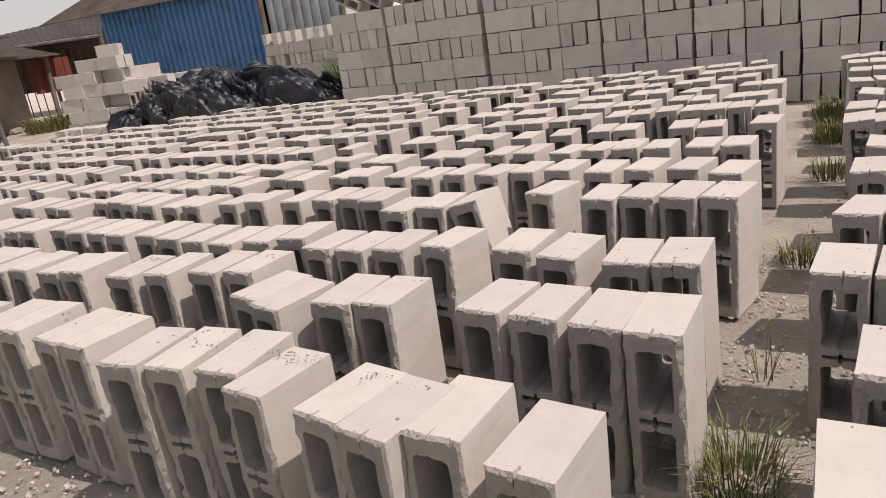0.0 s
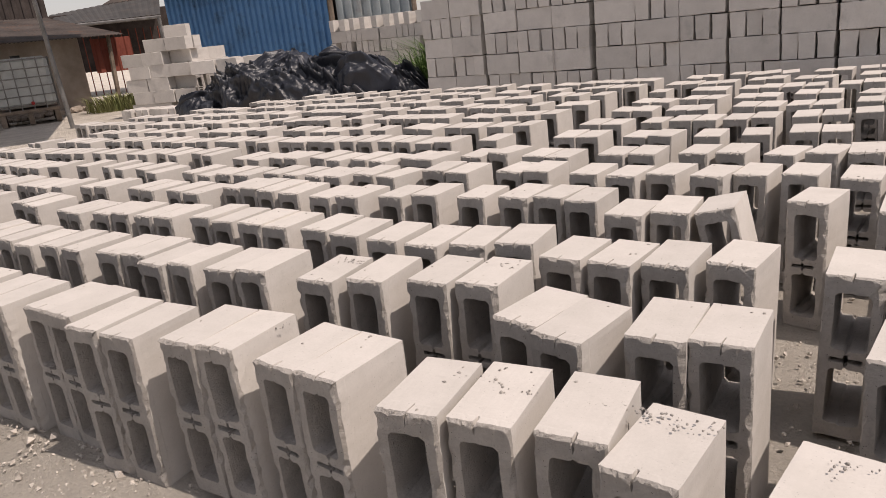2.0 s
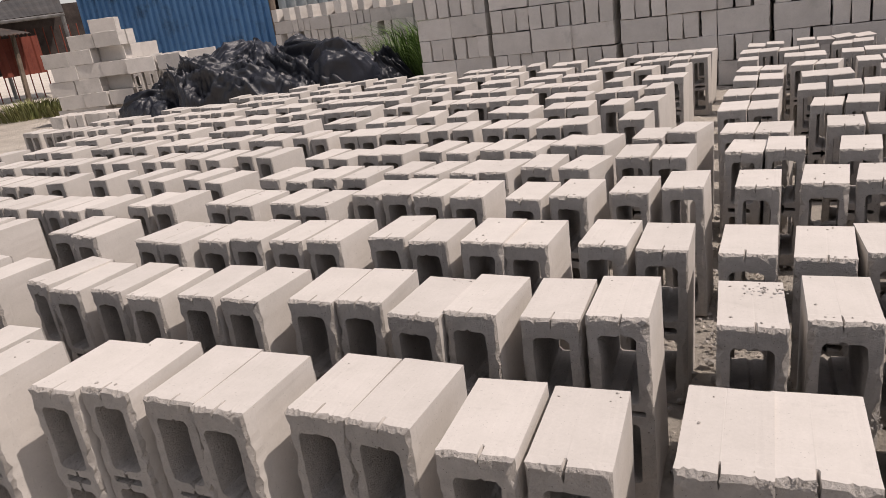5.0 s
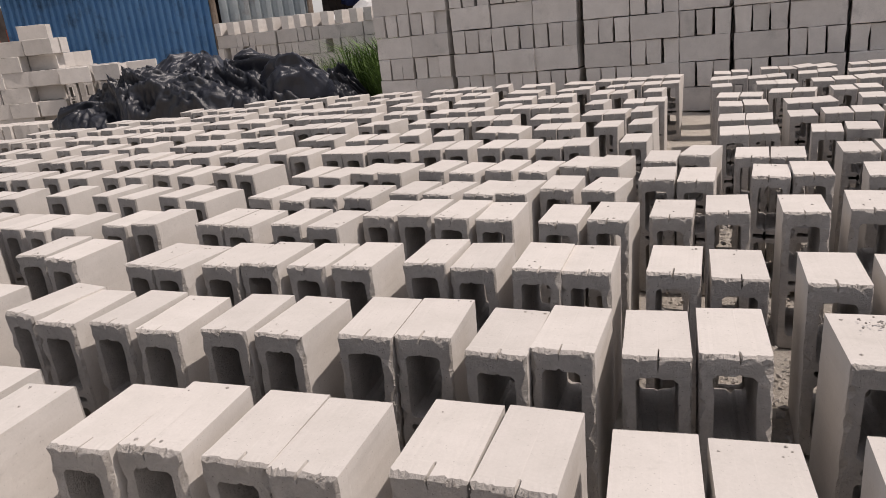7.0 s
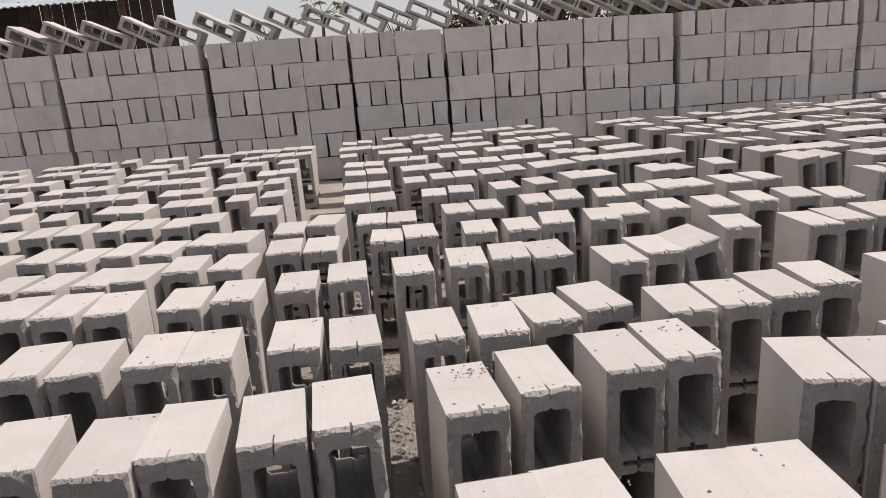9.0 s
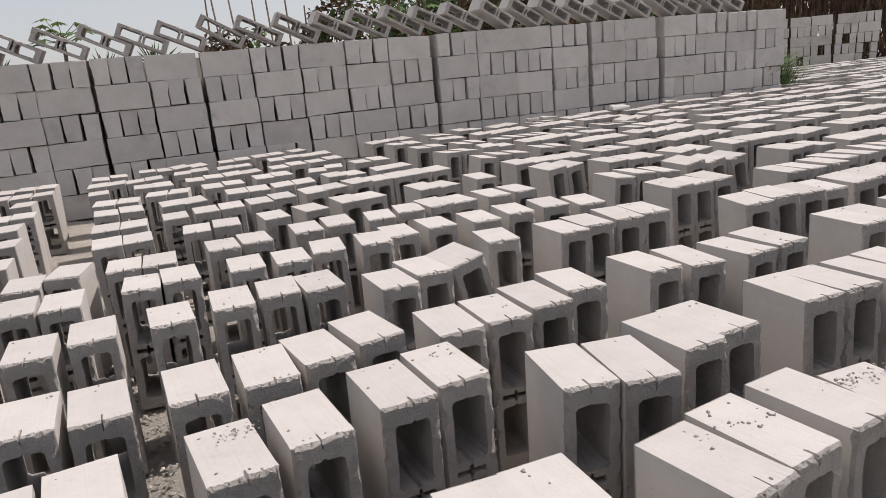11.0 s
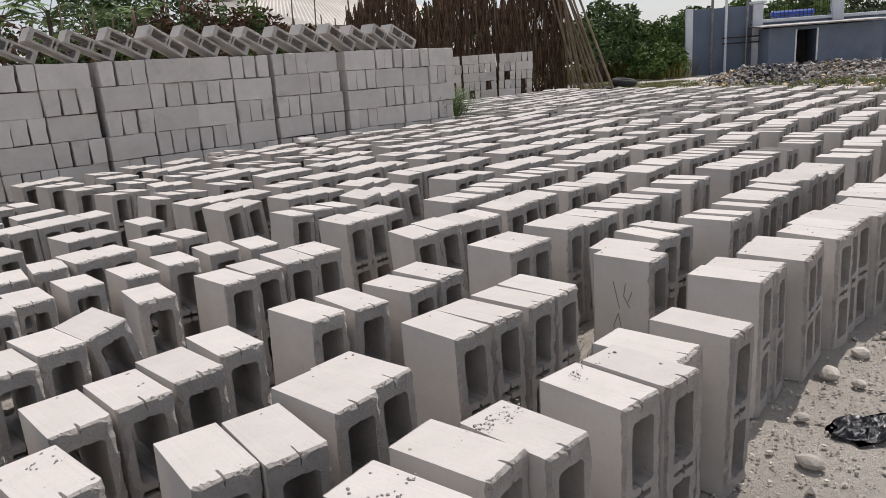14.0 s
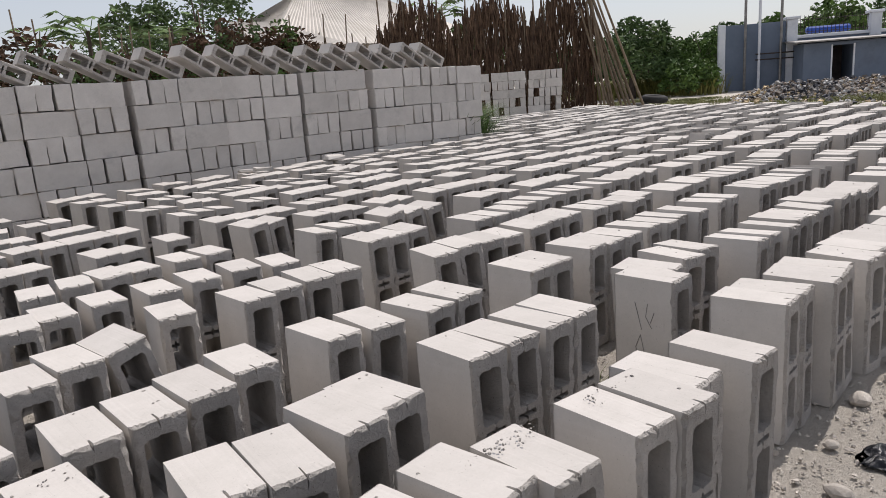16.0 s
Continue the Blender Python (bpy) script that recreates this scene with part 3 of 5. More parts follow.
# ---- the stacked wall of finished blocks behind the field ----
def piece_mesh(name, w, d, h, seed, mat, taper=0.0, cells=False):
    rng = random.Random(seed)
    bm = bmesh.new()
    nw, nh = max(3, int(w / 0.05)), 5

    def ring(y, inset, a):
        pts = [(w * k / nw, 0) for k in range(nw)] + [(w, h * k / nh) for k in range(nh)] + [(w - w * k / nw, h) for k in range(nw)] + [(0, h - h * k / nh) for k in range(nh)]
        out = []
        for x, z in pts:
            x = w / 2 + (x - w / 2) * (1 - taper * (1 - z / h)) * (1 - 2 * inset / w)
            z = h / 2 + (z - h / 2) * (1 - 2 * inset / h)
            out.append(bm.verts.new((x + rng.uniform(-a, a), y, z + rng.uniform(-a, a))))
        return out

    rings = [ring(0.0, 0.005, 0.0065), ring(0.007, 0.001, 0.003), ring(d - 0.008, 0.0015, 0.001), ring(d, 0.006, 0.002)]
    for p, q in zip(rings, rings[1:]):
        for i in range(len(p)):
            k = (i + 1) % len(p)
            bm.faces.new((p[i], p[k], q[k], q[i]))
    bm.faces.new(rings[0][::-1])
    bm.faces.new(rings[-1])
    me = bpy.data.meshes.new(name)
    bm.to_mesh(me)
    bm.free()
    me.materials.append(mat)
    return me


STRETCH = [piece_mesh("block", 0.452, 0.225, 0.232, 40 + i, STACKED) for i in range(4)]
HEADER = [piece_mesh("block", 0.148, 0.448, 0.232, 50 + i, STACKED, 0.12) for i in range(4)]


def stack_wall(name, label, x0, x1, y, courses, pitch, seed, m=Matrix(), openings=0.0, ch=0.236, offset=0.017):
    rng = random.Random(seed)
    w = empty(name, m, label, "block wall")
    xs, x = [], x0
    while x < x1 - 0.3:
        n = min(rng.choice((2, 2, 3)), max(1, round((x1 - x) / 0.464)))
        xs.append((x, n))
        x += n * 0.462 + rng.choice((0.006, 0.014, 0.03, 0.045))
    for x, n in xs:
        flip, style, dy = rng.random() < 0.5, rng.random(), rng.uniform(-0.02, 0.02)
        lean, sag = rng.uniform(-0.014, 0.014), rng.uniform(-0.010, 0.004)
        for c in range(courses):
            for k in range(n):
                stretcher = ((c + (k if style < 0.55 else 0)) % 2 == 0) != flip
                bx, bz = x + k * 0.46 + lean * c, c * ch
                if openings and c < courses - 1 and rng.random() < openings:
                    bits = [(bx, HEADER), (bx + 0.30, HEADER)]
                elif stretcher:
                    bits = [(bx, STRETCH)]
                else:
                    bits = [(bx + 0.153 * q, HEADER) for q in range(3)]
                for px, meshes in bits:
                    o = new("block", rng.choice(meshes))
                    o.parent = w
                    o.matrix_local = pose(px + rng.uniform(-0.006, 0.006), y + dy + rng.uniform(-offset, offset), bz + (sag * c / courses if c else 0) + rng.uniform(0, 0.004), rng.uniform(-0.8, 0.8), rng.uniform(-1.2, 1.2), rng.uniform(-2.6, 2.6))
    return w


stack_wall("block_stack_wall", "long wall of dry-stacked grey sandcrete blocks, stretchers and headers", -7.02, 4.55, 7.41, 6, 0.46, 21)
# unseen solid core added behind the face blocks, so that no light leaks through
bm = bmesh.new()
box(bm, -6.9, 4.45, 7.87, 8.25, 0, 1.38, 0.01)
tagged(obj("block_stack_core", bm, STACKED), "unseen solid core added behind the dry-stacked grey block wall to block light", "block wall", kind="structure")

# blocks laid tilted along the top of the wall, each leaning on the next
rl = random.Random(5)
x = -6.5
while x < 4.45:
    ob = tagged(new("leaning_block", NEAR_MESH[rl.randrange(14)]), "grey hollow block tilted against the next along the wall top", "concrete block", "tilted blocks on wall")
    # long axis from low right to high left, cells to the front
    ob.matrix_world = Matrix.Translation((x, 7.43 + rl.uniform(-0.02, 0.02), 1.405)) @ pose(0, 0, 0, 0, -63 + rl.gauss(0, 2), rl.gauss(0, 3))
    x += 0.352 + rl.gauss(0, 0.018)


# ---- black plastic sheeting heaped beyond the field ----
def creased(p, scale, seed):
    """Rounded bulges that meet in sharp creases, 0 at a crease."""
    return abs(noise.noise((p[0] * scale + seed, p[1] * scale - seed, p[2] * scale + 0.5 * seed)))


def sheet_over(a, b, crest, half, seed, nu=240, nv=120, lift=0.0):
    """Plastic sheet thrown over a long heap from a to b: bulges, hanging folds and fine wrinkles."""
    bm = bmesh.new()
    d = b - a
    n = Vector((-d.y, d.x)).normalized()
    us = [i / (len(crest) - 1) for i in range(len(crest))]
    grid = []
    for i in range(nu + 1):
        u = i / nu
        top, wide = np.interp(u, us, crest), np.interp(u, us, half)
        col = []
        for k in range(nv + 1):
            v = -1 + 2 * k / nv
            h = top * max(0.0, 1 - abs(v) ** 2.4) ** 0.7
            c = a + d * u + n * v * wide * (1 + 0.12 * noise.noise((u * 5, seed, v)))
            w = Vector((noise.noise((c.x * 1.1, c.y * 1.1, seed)), noise.noise((c.x * 1.1, c.y * 1.1, seed + 7)), 0)) * 0.7
            q = (c.x + w.x, c.y + w.y, h * 1.3)
            f = 0.42 * (creased(q, 0.95, seed) - 0.2) + 0.18 * (creased(q, 2.1, seed + 3) - 0.2)
            for sx, sy, size, off in ((0.9, 1.7, 0.10, 0), (0.8, 3.0, 0.085, 5), (4.6, 1.4, 0.055, 9), (2.4, 7.5, 0.028, 3)):
                ridge = 1 - 2.2 * abs(noise.noise((q[0] * sx * 1.5 + q[1] * 0.9 * sy + off, q[1] * sy * 1.5 - q[0] * 0.75 * sx, q[2] * sx + off + seed)))
                f += size * ridge * abs(ridge)
            f -= 0.05
            edge = min(1, h * 3.5)
            col.append(bm.verts.new((c.x + f * 0.35 * edge, c.y - f * 0.75 * edge, lift + max(0.004, h + f * 0.85 * edge))))
        grid.append(col)
    for i in range(nu):
        for k in range(nv):
            bm.faces.new((grid[i][k], grid[i + 1][k], grid[i + 1][k + 1], grid[i][k + 1])).smooth = True
    return bm


tarp = empty("tarpaulin", pose(0, 0, 0), "crumpled black plastic sheeting heaped over a pile beside the blocks", "tarpaulin")
part("sheet", sheet_over(Vector((-12.2, 7.1)), Vector((-7.7, 8.55)), (0.04, 0.36, 0.52, 0.66, 0.78, 0.80, 0.78, 0.74, 0.66, 0.40, 0.04), (0.3, 0.8, 1.0, 1.15, 1.25, 1.25, 1.2, 1.1, 0.95, 0.7, 0.3), 2.0), TARP, tarp)
part("fold", sheet_over(Vector((-10.55, 7.15)), Vector((-9.15, 7.75)), (0.04, 0.22, 0.30, 0.34, 0.33, 0.26, 0.04), (0.15, 0.34, 0.42, 0.45, 0.42, 0.34, 0.15), 11.0, 110, 60, 0.56), TARP, tarp, "folded black sheet bundled on top of the heap")
part("flap", sheet_over(Vector((-9.1, 7.55)), Vector((-8.0, 8.25)), (0.04, 0.30, 0.42, 0.36, 0.18, 0.03), (0.15, 0.4, 0.5, 0.45, 0.35, 0.12), 23.0, 90, 60, 0.30), TARP, tarp, "second lump of crumpled black sheet")


# ---- stacks of blocks at the far left of the yard ----
def loose(parent, name, mesh, m):
    o = new(name, mesh)
    o.parent = parent
    o.matrix_local = m
    return o


rs = random.Random(17)
st = empty("block_stack", pose(-14.2, 7.35, 0, 0, 0, 22), "square stack of sandcrete blocks five courses high", "block stack")
for c in range(6):
    z = c * 0.232
    for k in range(3):
        if c == 5 and k == 0:
            continue
        off = 0.0 if c % 2 else -0.12
        if k < 2 or c % 2:
            loose(st, "block", rs.choice(STRETCH), pose(k * 0.456 + off + rs.uniform(-0.02, 0.02), rs.uniform(-0.02, 0.02), z, 0, 0, rs.uniform(-1.5, 1.5)))
        loose(st, "block", rs.choice(STRETCH), pose(k * 0.456 + off, 0.25, z, 0, 0, rs.uniform(-1, 1)))
    if c < 5:
        for q in range(7):
            loose(st, "block", rs.choice(HEADER), pose(0.80 + 0.06 * (c % 2) + rs.uniform(-0.02, 0.02), 0.50 + q * 0.156, z, 0, 0, rs.uniform(-2, 2)))
for q, (hx, hy, hz) in enumerate(((0.55, 0.55, 1.16), (0.72, 0.58, 1.16), (0.9, 0.6, 1.16), (0.6, 0.9, 1.16))):
    loose(st, "block", HEADER[q], pose(hx, hy, hz, 0, 0, 10 + q * 4))
loose(st, "block", STRETCH[0], pose(0.5, 0.6, 1.393, 0, 0, 12))

st = empty("block_stack", pose(-12.85, 7.75, 0, 0, 0, 30), "untidy stack of hollow blocks, some on end with open cells", "block stack")
for k in range(4):
    loose(st, "block", rs.choice(STRETCH), pose(0.03 + k * 0.40, 0.05 * k, 0, 0, 0, 8))
    loose(st, "block", NEAR_MESH[k], pose(0.10 + k * 0.24, 0.0 + 0.04 * k, 0.235, 0, 0, 10 + 5 * k))
    loose(st, "block", rs.choice(STRETCH), pose(0.03 + k * 0.40, 0.40, 0.235, 0, 0, 8))
    loose(st, "block", rs.choice(STRETCH), pose(0.03 + k * 0.40, 0.40, 0.465, 0, 0, 8))
for k, (px, py, pz, r) in enumerate(((0.02, 0.02, 0.69, 6), (0.50, 0.10, 0.69, -14), (0.95, 0.30, 0.695, 12), (0.35, 0.42, 0.70, 20))):
    loose(st, "block", STRETCH[k], pose(px, py, pz, 0, 0, r))

rowst = empty("block_row", pose(-13.4, 6.55, 0, 0, 0, 14), "low row of hollow blocks lying by the stack", "block row")
for k in range(12):
    loose(rowst, "block", HEADER[k % 4], pose(k * 0.17 + rs.uniform(-0.02, 0.02), rs.uniform(-0.05, 0.05), 0, 0, 0, rs.uniform(-6, 6)))


# ---- blue sheet-metal shed and its neighbours ----
shed = empty("metal_shed", pose(0, 0, 0), "blue painted corrugated metal shed with a rusty roof", "shed")
bm = bmesh.new()
corrugated(bm, (-18.0, 10.8), (-13.05, 11.7), 0, 2.50, 0.17, 0.06)
part("front_wall", bm, BLUE, shed, "blue painted trapezoid sheet with dark stains")
bm = bmesh.new()
box(bm, -18.05, -17.97, 10.86, 14.5, 0, 2.4, 0.01)
part("side_wall", bm, DARK, shed)
bm = bmesh.new()
roofsheet(bm, (-19.9, 10.2, 2.47), (-12.9, 11.5, 2.47), (-13.2, 14.4, 3.9), (-19.6, 13.4, 3.9), 0.12, 0.03)
part("roof", bm, ROOFSHEET, shed, "rust-brown corrugated roof sheet")
bm = bmesh.new()
rod(bm, (-13.0, 11.66, 0), (-13.0, 11.66, 2.9), 0.07, 0.06)
part("corner_post", bm, WOOD, shed)
bm = bmesh.new()
box(bm, -18.2, -13.1, 12.6, 12.75, 0, 3.2, 0.01)
part("back_wall", bm, DARK, shed)

fence = empty("sheet_metal_fence", pose(0, 0, 0), "weathered grey zinc sheet fence panel with streaks", "fence")
bm = bmesh.new()
corrugated(bm, (-12.92, 11.75), (-11.25, 12.35), 0, 2.9, 0.22, 0.07)
part("panel", bm, GREYSHEET, fence)
bm = bmesh.new()
rod(bm, (-11.2, 12.36, 0), (-11.2, 12.36, 2.9), 0.06, 0.05)
part("post", bm, WOOD, fence)

stack_wall("low_block_wall", "low wall of dry-stacked blocks with open gaps", -12.7, -6.9, 11.2, 5, 0.46, 33, openings=0.3)
lw = empty("block_row", pose(-12.65, 11.2, 1.18), "row of spaced blocks drying along a low wall top", "block row")
for k in range(19):
    loose(lw, "block", HEADER[k % 4], pose(k * 0.30 + rs.uniform(-0.03, 0.03), rs.uniform(-0.02, 0.04), 0, 0, 0, rs.uniform(-8, 20)))

shack = empty("timber_shack", pose(0, 0, 0), "dark timber shack with cloth hung outside", "shack")
for k in range(26):
    bm = bmesh.new()
    box(bm, -12.0 + k * 0.20, -11.82 + k * 0.20, 14.0 + rs.uniform(-0.02, 0.02), 14.05, 0, 2.6 + rs.uniform(-0.05, 0.05), 0.004)
    part("board", bm, DARK, shack)
bm = bmesh.new()
roofsheet(bm, (-12.4, 13.3, 2.45), (-6.5, 13.3, 2.5), (-6.5, 16, 3.0), (-12.4, 16, 3.0), 0.12, 0.03)
part("roof", bm, GREYSHEET, shack)
for k, px in enumerate((-9.9, -8.9, -7.6)):
    bm = bmesh.new()
    rod(bm, (px, 13.5, 0), (px + 0.05, 13.5, 2.5), 0.08, 0.06)
    part("post", bm, THATCH, shack)


def cloth(w, h, folds, seed):
    bm = bmesh.new()
    rows_ = []
    for i in range(25):
        u = i / 24
        rows_.append([bm.verts.new((u * w, 0.05 * math.sin(u * folds) * (0.4 + k / 10) + 0.03 * noise.noise((u * 4, k, seed)), -h * k / 10 * (1 + 0.06 * math.sin(u * 7)))) for k in range(11)])
    for i in range(24):
        for k in range(10):
            bm.faces.new((rows_[i][k], rows_[i][k + 1], rows_[i + 1][k + 1], rows_[i + 1][k])).smooth = True
    bmesh.ops.solidify(bm, geom=bm.faces, thickness=0.006)
    return bm


o = tagged(obj("hanging_cloth", cloth(0.95, 0.85, 26, 3), CLOTH_BLUE), "dark blue cloth hanging from the shack roof", "cloth")
o.location = (-11.05, 13.28, 2.42)
for nm, mt, c, r, lab in (("sack", SACK, (-9.75, 12.4, 1.30), 0.42, "bulging white woven sack on the clutter behind the wall"), ("plastic_container", YELLOW, (-9.0, 12.3, 1.25), 0.24, "yellow plastic container behind the low wall"), ("bucket", SACK, (-10.75, 12.3, 1.25), 0.2, "white plastic bucket behind the low wall")):
    bm = bmesh.new()
    lump(bm, c, r, rs, 0.75, 2, 0.12)
    tagged(obj(nm, bm, mt), lab, nm.replace("_", " "))
bench = empty("work_bench", pose(0, 0, 0), "rough timber bench carrying sacks behind the low wall", "bench")
bm = bmesh.new()
box(bm, -11.2, -8.6, 11.95, 12.75, 0.98, 1.04, 0.006)
part("top", bm, WOOD, bench)
for px in (-11.1, -8.7):
    for py in (12.0, 12.7):
        bm = bmesh.new()
        box(bm, px - 0.05, px + 0.05, py - 0.04, py + 0.04, 0, 0.98, 0.004)
        part("leg", bm, WOOD, bench)


# ---- hut, tank and open shed at the far left ----
hut = empty("hut", pose(0, 0, 0), "small rendered hut with a corrugated lean-to roof", "hut")
bm = bmesh.new()
box(bm, -21.6, -19.1, 5.4, 8.95, 0, 1.80, 0.02)
part("wall", bm, PLASTER, hut)
bm = bmesh.new()
roofsheet(bm, (-18.0, 4.6, 1.66), (-18.1, 9.6, 1.66), (-21.9, 9.6, 2.35), (-21.9, 4.6, 2.35), 0.09, 0.028)
part("roof", bm, ROOFSHEET, hut, "grey corrugated roof sheet with rust")
bm = bmesh.new()
rod(bm, (-18.3, 9.2, 0), (-18.4, 9.35, 1.7), 0.06, 0.05)
part("post", bm, WOOD, hut)
bm = bmesh.new()
for k in range(60):
    lump(bm, (-18.9 + rs.uniform(-0.5, 0.5), rs.uniform(5.2, 8.8), 0.05), rs.uniform(0.06, 0.16), rs, 0.7)
tagged(obj("rubble", bm, PLASTER), "heap of broken rubble at the foot of the hut", "rubble", kind="stuff")

tank = empty("water_tank", pose(-17.35, 6.7, 0, 0, 0, -22), "white plastic bulk container in a steel cage on rubble", "tank")
bm = bmesh.new()
box(bm, -0.48, 0.48, -0.55, 0.55, 0.36, 1.34, 0.07)
part("body", bm, TANK, tank, "white translucent plastic body")
bm = bmesh.new()
rod(bm, (0.1, 0, 1.33), (0.1, 0, 1.39), 0.09, 0.09, 12)
part("lid", bm, RUBBER, tank)
for k in range(6):
    bm = bmesh.new()
    z = 0.40 + k * 0.18
    pts = [(-0.5, -0.57), (0.5, -0.57), (0.5, 0.57), (-0.5, 0.57)]
    for p, q in zip(pts, pts[1:] + pts[:1]):
        rod(bm, (*p, z), (*q, z), 0.011, seg=5)
    part("cage_rail", bm, METALPOLE, tank)
for k in range(6):
    for sx in (-0.5, 0.5):
        for p in ((sx, -0.57 + k * 0.228), (-0.5 + k * 0.2, sx * 1.14)):
            bm = bmesh.new()
            rod(bm, (*p, 0.3), (*p, 1.32), 0.011, seg=5)
            part("cage_upright", bm, METALPOLE, tank)
bm = bmesh.new()
box(bm, -0.5, 0.5, -0.57, 0.57, 0.24, 0.31, 0.01)
for sy in (-0.5, 0, 0.5):
    box(bm, -0.5, 0.5, sy - 0.05, sy + 0.05, 0.0, 0.24, 0.01)
part("pallet", bm, WOOD, tank)
bm = bmesh.new()
rod(bm, (0.49, 0.1, 0.43), (0.60, 0.1, 0.43), 0.035)
part("tap", bm, REDPAINT, tank, "red tap handle")

pole = empty("canopy", pose(0, 0, 0), "brown sheet canopy on a thin leaning steel pole", "canopy")
bm = bmesh.new()
rod(bm, (-14.5, 6.2, 0), (-14.55, 6.1, 2.95), 0.042, 0.038)
part("pole", bm, METALPOLE, pole)
bm = bmesh.new()
roofsheet(bm, (-19.0, 5.9, 2.50), (-17.75, 8.95, 3.04), (-11.1, 5.5, 3.25), (-12.4, 3.0, 3.0), 0.12, 0.02)
part("roof", bm, ROOFSHEET, pole)
for px, py, pz in ((-18.8, 5.9, 2.5), (-12.4, 3.1, 2.98)):
    bm = bmesh.new()
    rod(bm, (px, py, 0), (px, py, pz), 0.045, 0.04)
    part("pole", bm, METALPOLE, pole)

openshed = empty("open_shed", pose(0, 0, 0), "open-sided shed with a dark sheet roof on posts", "shed")
bm = bmesh.new()
roofsheet(bm, (-24.0, 11.0, 2.25), (-22.3, 13.3, 2.28), (-26.0, 15.7, 3.2), (-28.2, 12.6, 2.8), 0.16, 0.02)
part("roof", bm, DARKROOF, openshed, "weathered grey roof sheet")
bm = bmesh.new()
rod(bm, (-24.0, 11.0, 2.2), (-22.3, 13.3, 2.22), 0.05)
part("beam", bm, METALPOLE, openshed)
# dark sheet hung under the roof in place of the interior's shade
bm = bmesh.new()
box(bm, 0, 6.0, 0, 0.12, 0.75, 2.7, 0.01, pose(-27.6, 11.0, 0, 0, 0, 58))
part("back_wall", bm, DARK, openshed)
ds = empty("dark_shed", pose(-24.0, 5.8, 0, 0, 0, 68), "dark purple-grey sheet metal shed behind the hut", "shed")
bm = bmesh.new()
corrugated(bm, (0, 0), (4.4, 0), 0, 3.15, 0.22, 0.04)
part("front_wall", bm, DARK, ds)
bm = bmesh.new()
box(bm, -0.05, 4.4, 0.1, 1.6, 0, 3.1, 0.01)
part("body", bm, DARK, ds)
bm = bmesh.new()
roofsheet(bm, (-0.1, -0.1, 3.16), (4.5, -0.1, 3.16), (4.5, 1.7, 3.2), (-0.1, 1.7, 3.2), 0.16, 0.02)
part("roof", bm, DARKROOF, ds)
for k, (px, py) in enumerate(((-24.0, 11.05), (-22.35, 13.25), (-27.6, 11.0), (-26.2, 13.4), (-24.5, 16.0))):
    bm = bmesh.new()
    rod(bm, (px, py, 0), (px, py, 2.25), 0.06)
    part("post", bm, METALPOLE, openshed)
rail = empty("railing", pose(0, 0, 0), "rust-red metal railing and sheet panels across the yard", "fence")
bm = bmesh.new()
corrugated(bm, (-18.6, 8.98), (-18.5, 9.95), 0.82, 1.62, 0.2, 0.03)
part("panel", bm, RUST, rail, "red oxide painted sheet")
bm = bmesh.new()
for k in range(16):
    rod(bm, (-25.2 + k * 0.12, 11.6 + k * 0.2, 0.0), (-25.2 + k * 0.12, 11.6 + k * 0.2, 2.0), 0.018, seg=5)
part("bars", bm, RUST, rail)
bm = bmesh.new()
box(bm, -34.5, -22.5, 20.3, 20.5, 0, 1.7, 0.01)
tagged(obj("boundary_wall", bm, PLASTER), "pale rendered boundary wall beyond the yard", "wall", kind="structure")


# ---- grass and weeds ----
def grass_patch(label, spots, seed, mat=GRASS):
    rng = random.Random(seed)
    bm = bmesh.new()
    for c, r, n, h, w in spots:
        blades(bm, c, r, n, h, rng, w)
    return tagged(obj("grass", bm, mat), label, "grass", kind="stuff")


grass_patch("tufts of green and dry grass in the aisle between block rows", [((-0.55, 1.62, 0), 0.11, 240, 0.15, 0.0022), ((-0.50, 1.45, 0), 0.05, 60, 0.10, 0.002), ((-0.60, 2.15, 0), 0.03, 12, 0.26, 0.002), ((-0.66, 3.2, 0), 0.09, 120, 0.10, 0.003), ((-0.74, 4.6, 0), 0.10, 140, 0.14, 0.003), ((-0.85, 5.6, 0), 0.13, 320, 0.17, 0.004), ((-0.92, 6.4, 0), 0.17, 420, 0.20, 0.004)], 1)
grass_patch("low grass tufts on the sand beside the blocks", [((2.3, 0.92, 0), 0.17, 620, 0.07, 0.0025), ((2.75, 0.82, 0), 0.2, 520, 0.065, 0.0025), ((0.95, 0.96, 0), 0.05, 40, 0.07, 0.002), ((1.3, 0.8, 0), 0.07, 40, 0.045, 0.002), ((4.5, 0.95, 0), 0.6, 900, 0.05, 0.004), ((8.0, 1.6, 0), 1.6, 3600, 0.055, 0.006)], 2)
grass_patch("tall bright green grass between the block walls", [((-8.0, 9.5, 0), 0.75, 1300, 1.05, 0.010), ((-7.4, 8.7, 0), 0.35, 700, 0.85, 0.009), ((-9.2, 10.2, 0), 0.7, 600, 0.7, 0.010)], 3, LEAF)
grass_patch("green weeds at the end of the block wall", [((4.95, 8.0, 0), 0.28, 800, 0.85, 0.014), ((5.5, 8.9, 0), 0.5, 900, 0.9, 0.014), ((7.0, 11.2, 0), 0.8, 900, 0.75, 0.012), ((9.3, 13.2, 0), 1.0, 1000, 0.8, 0.014)], 4, LEAF)
grass_patch("dry yellow-green grass before the low wall", [((6.3, 10.2, 0), 0.8, 1100, 0.8, 0.011), ((8.2, 12.2, 0), 1.0, 1300, 0.8, 0.012)], 14)
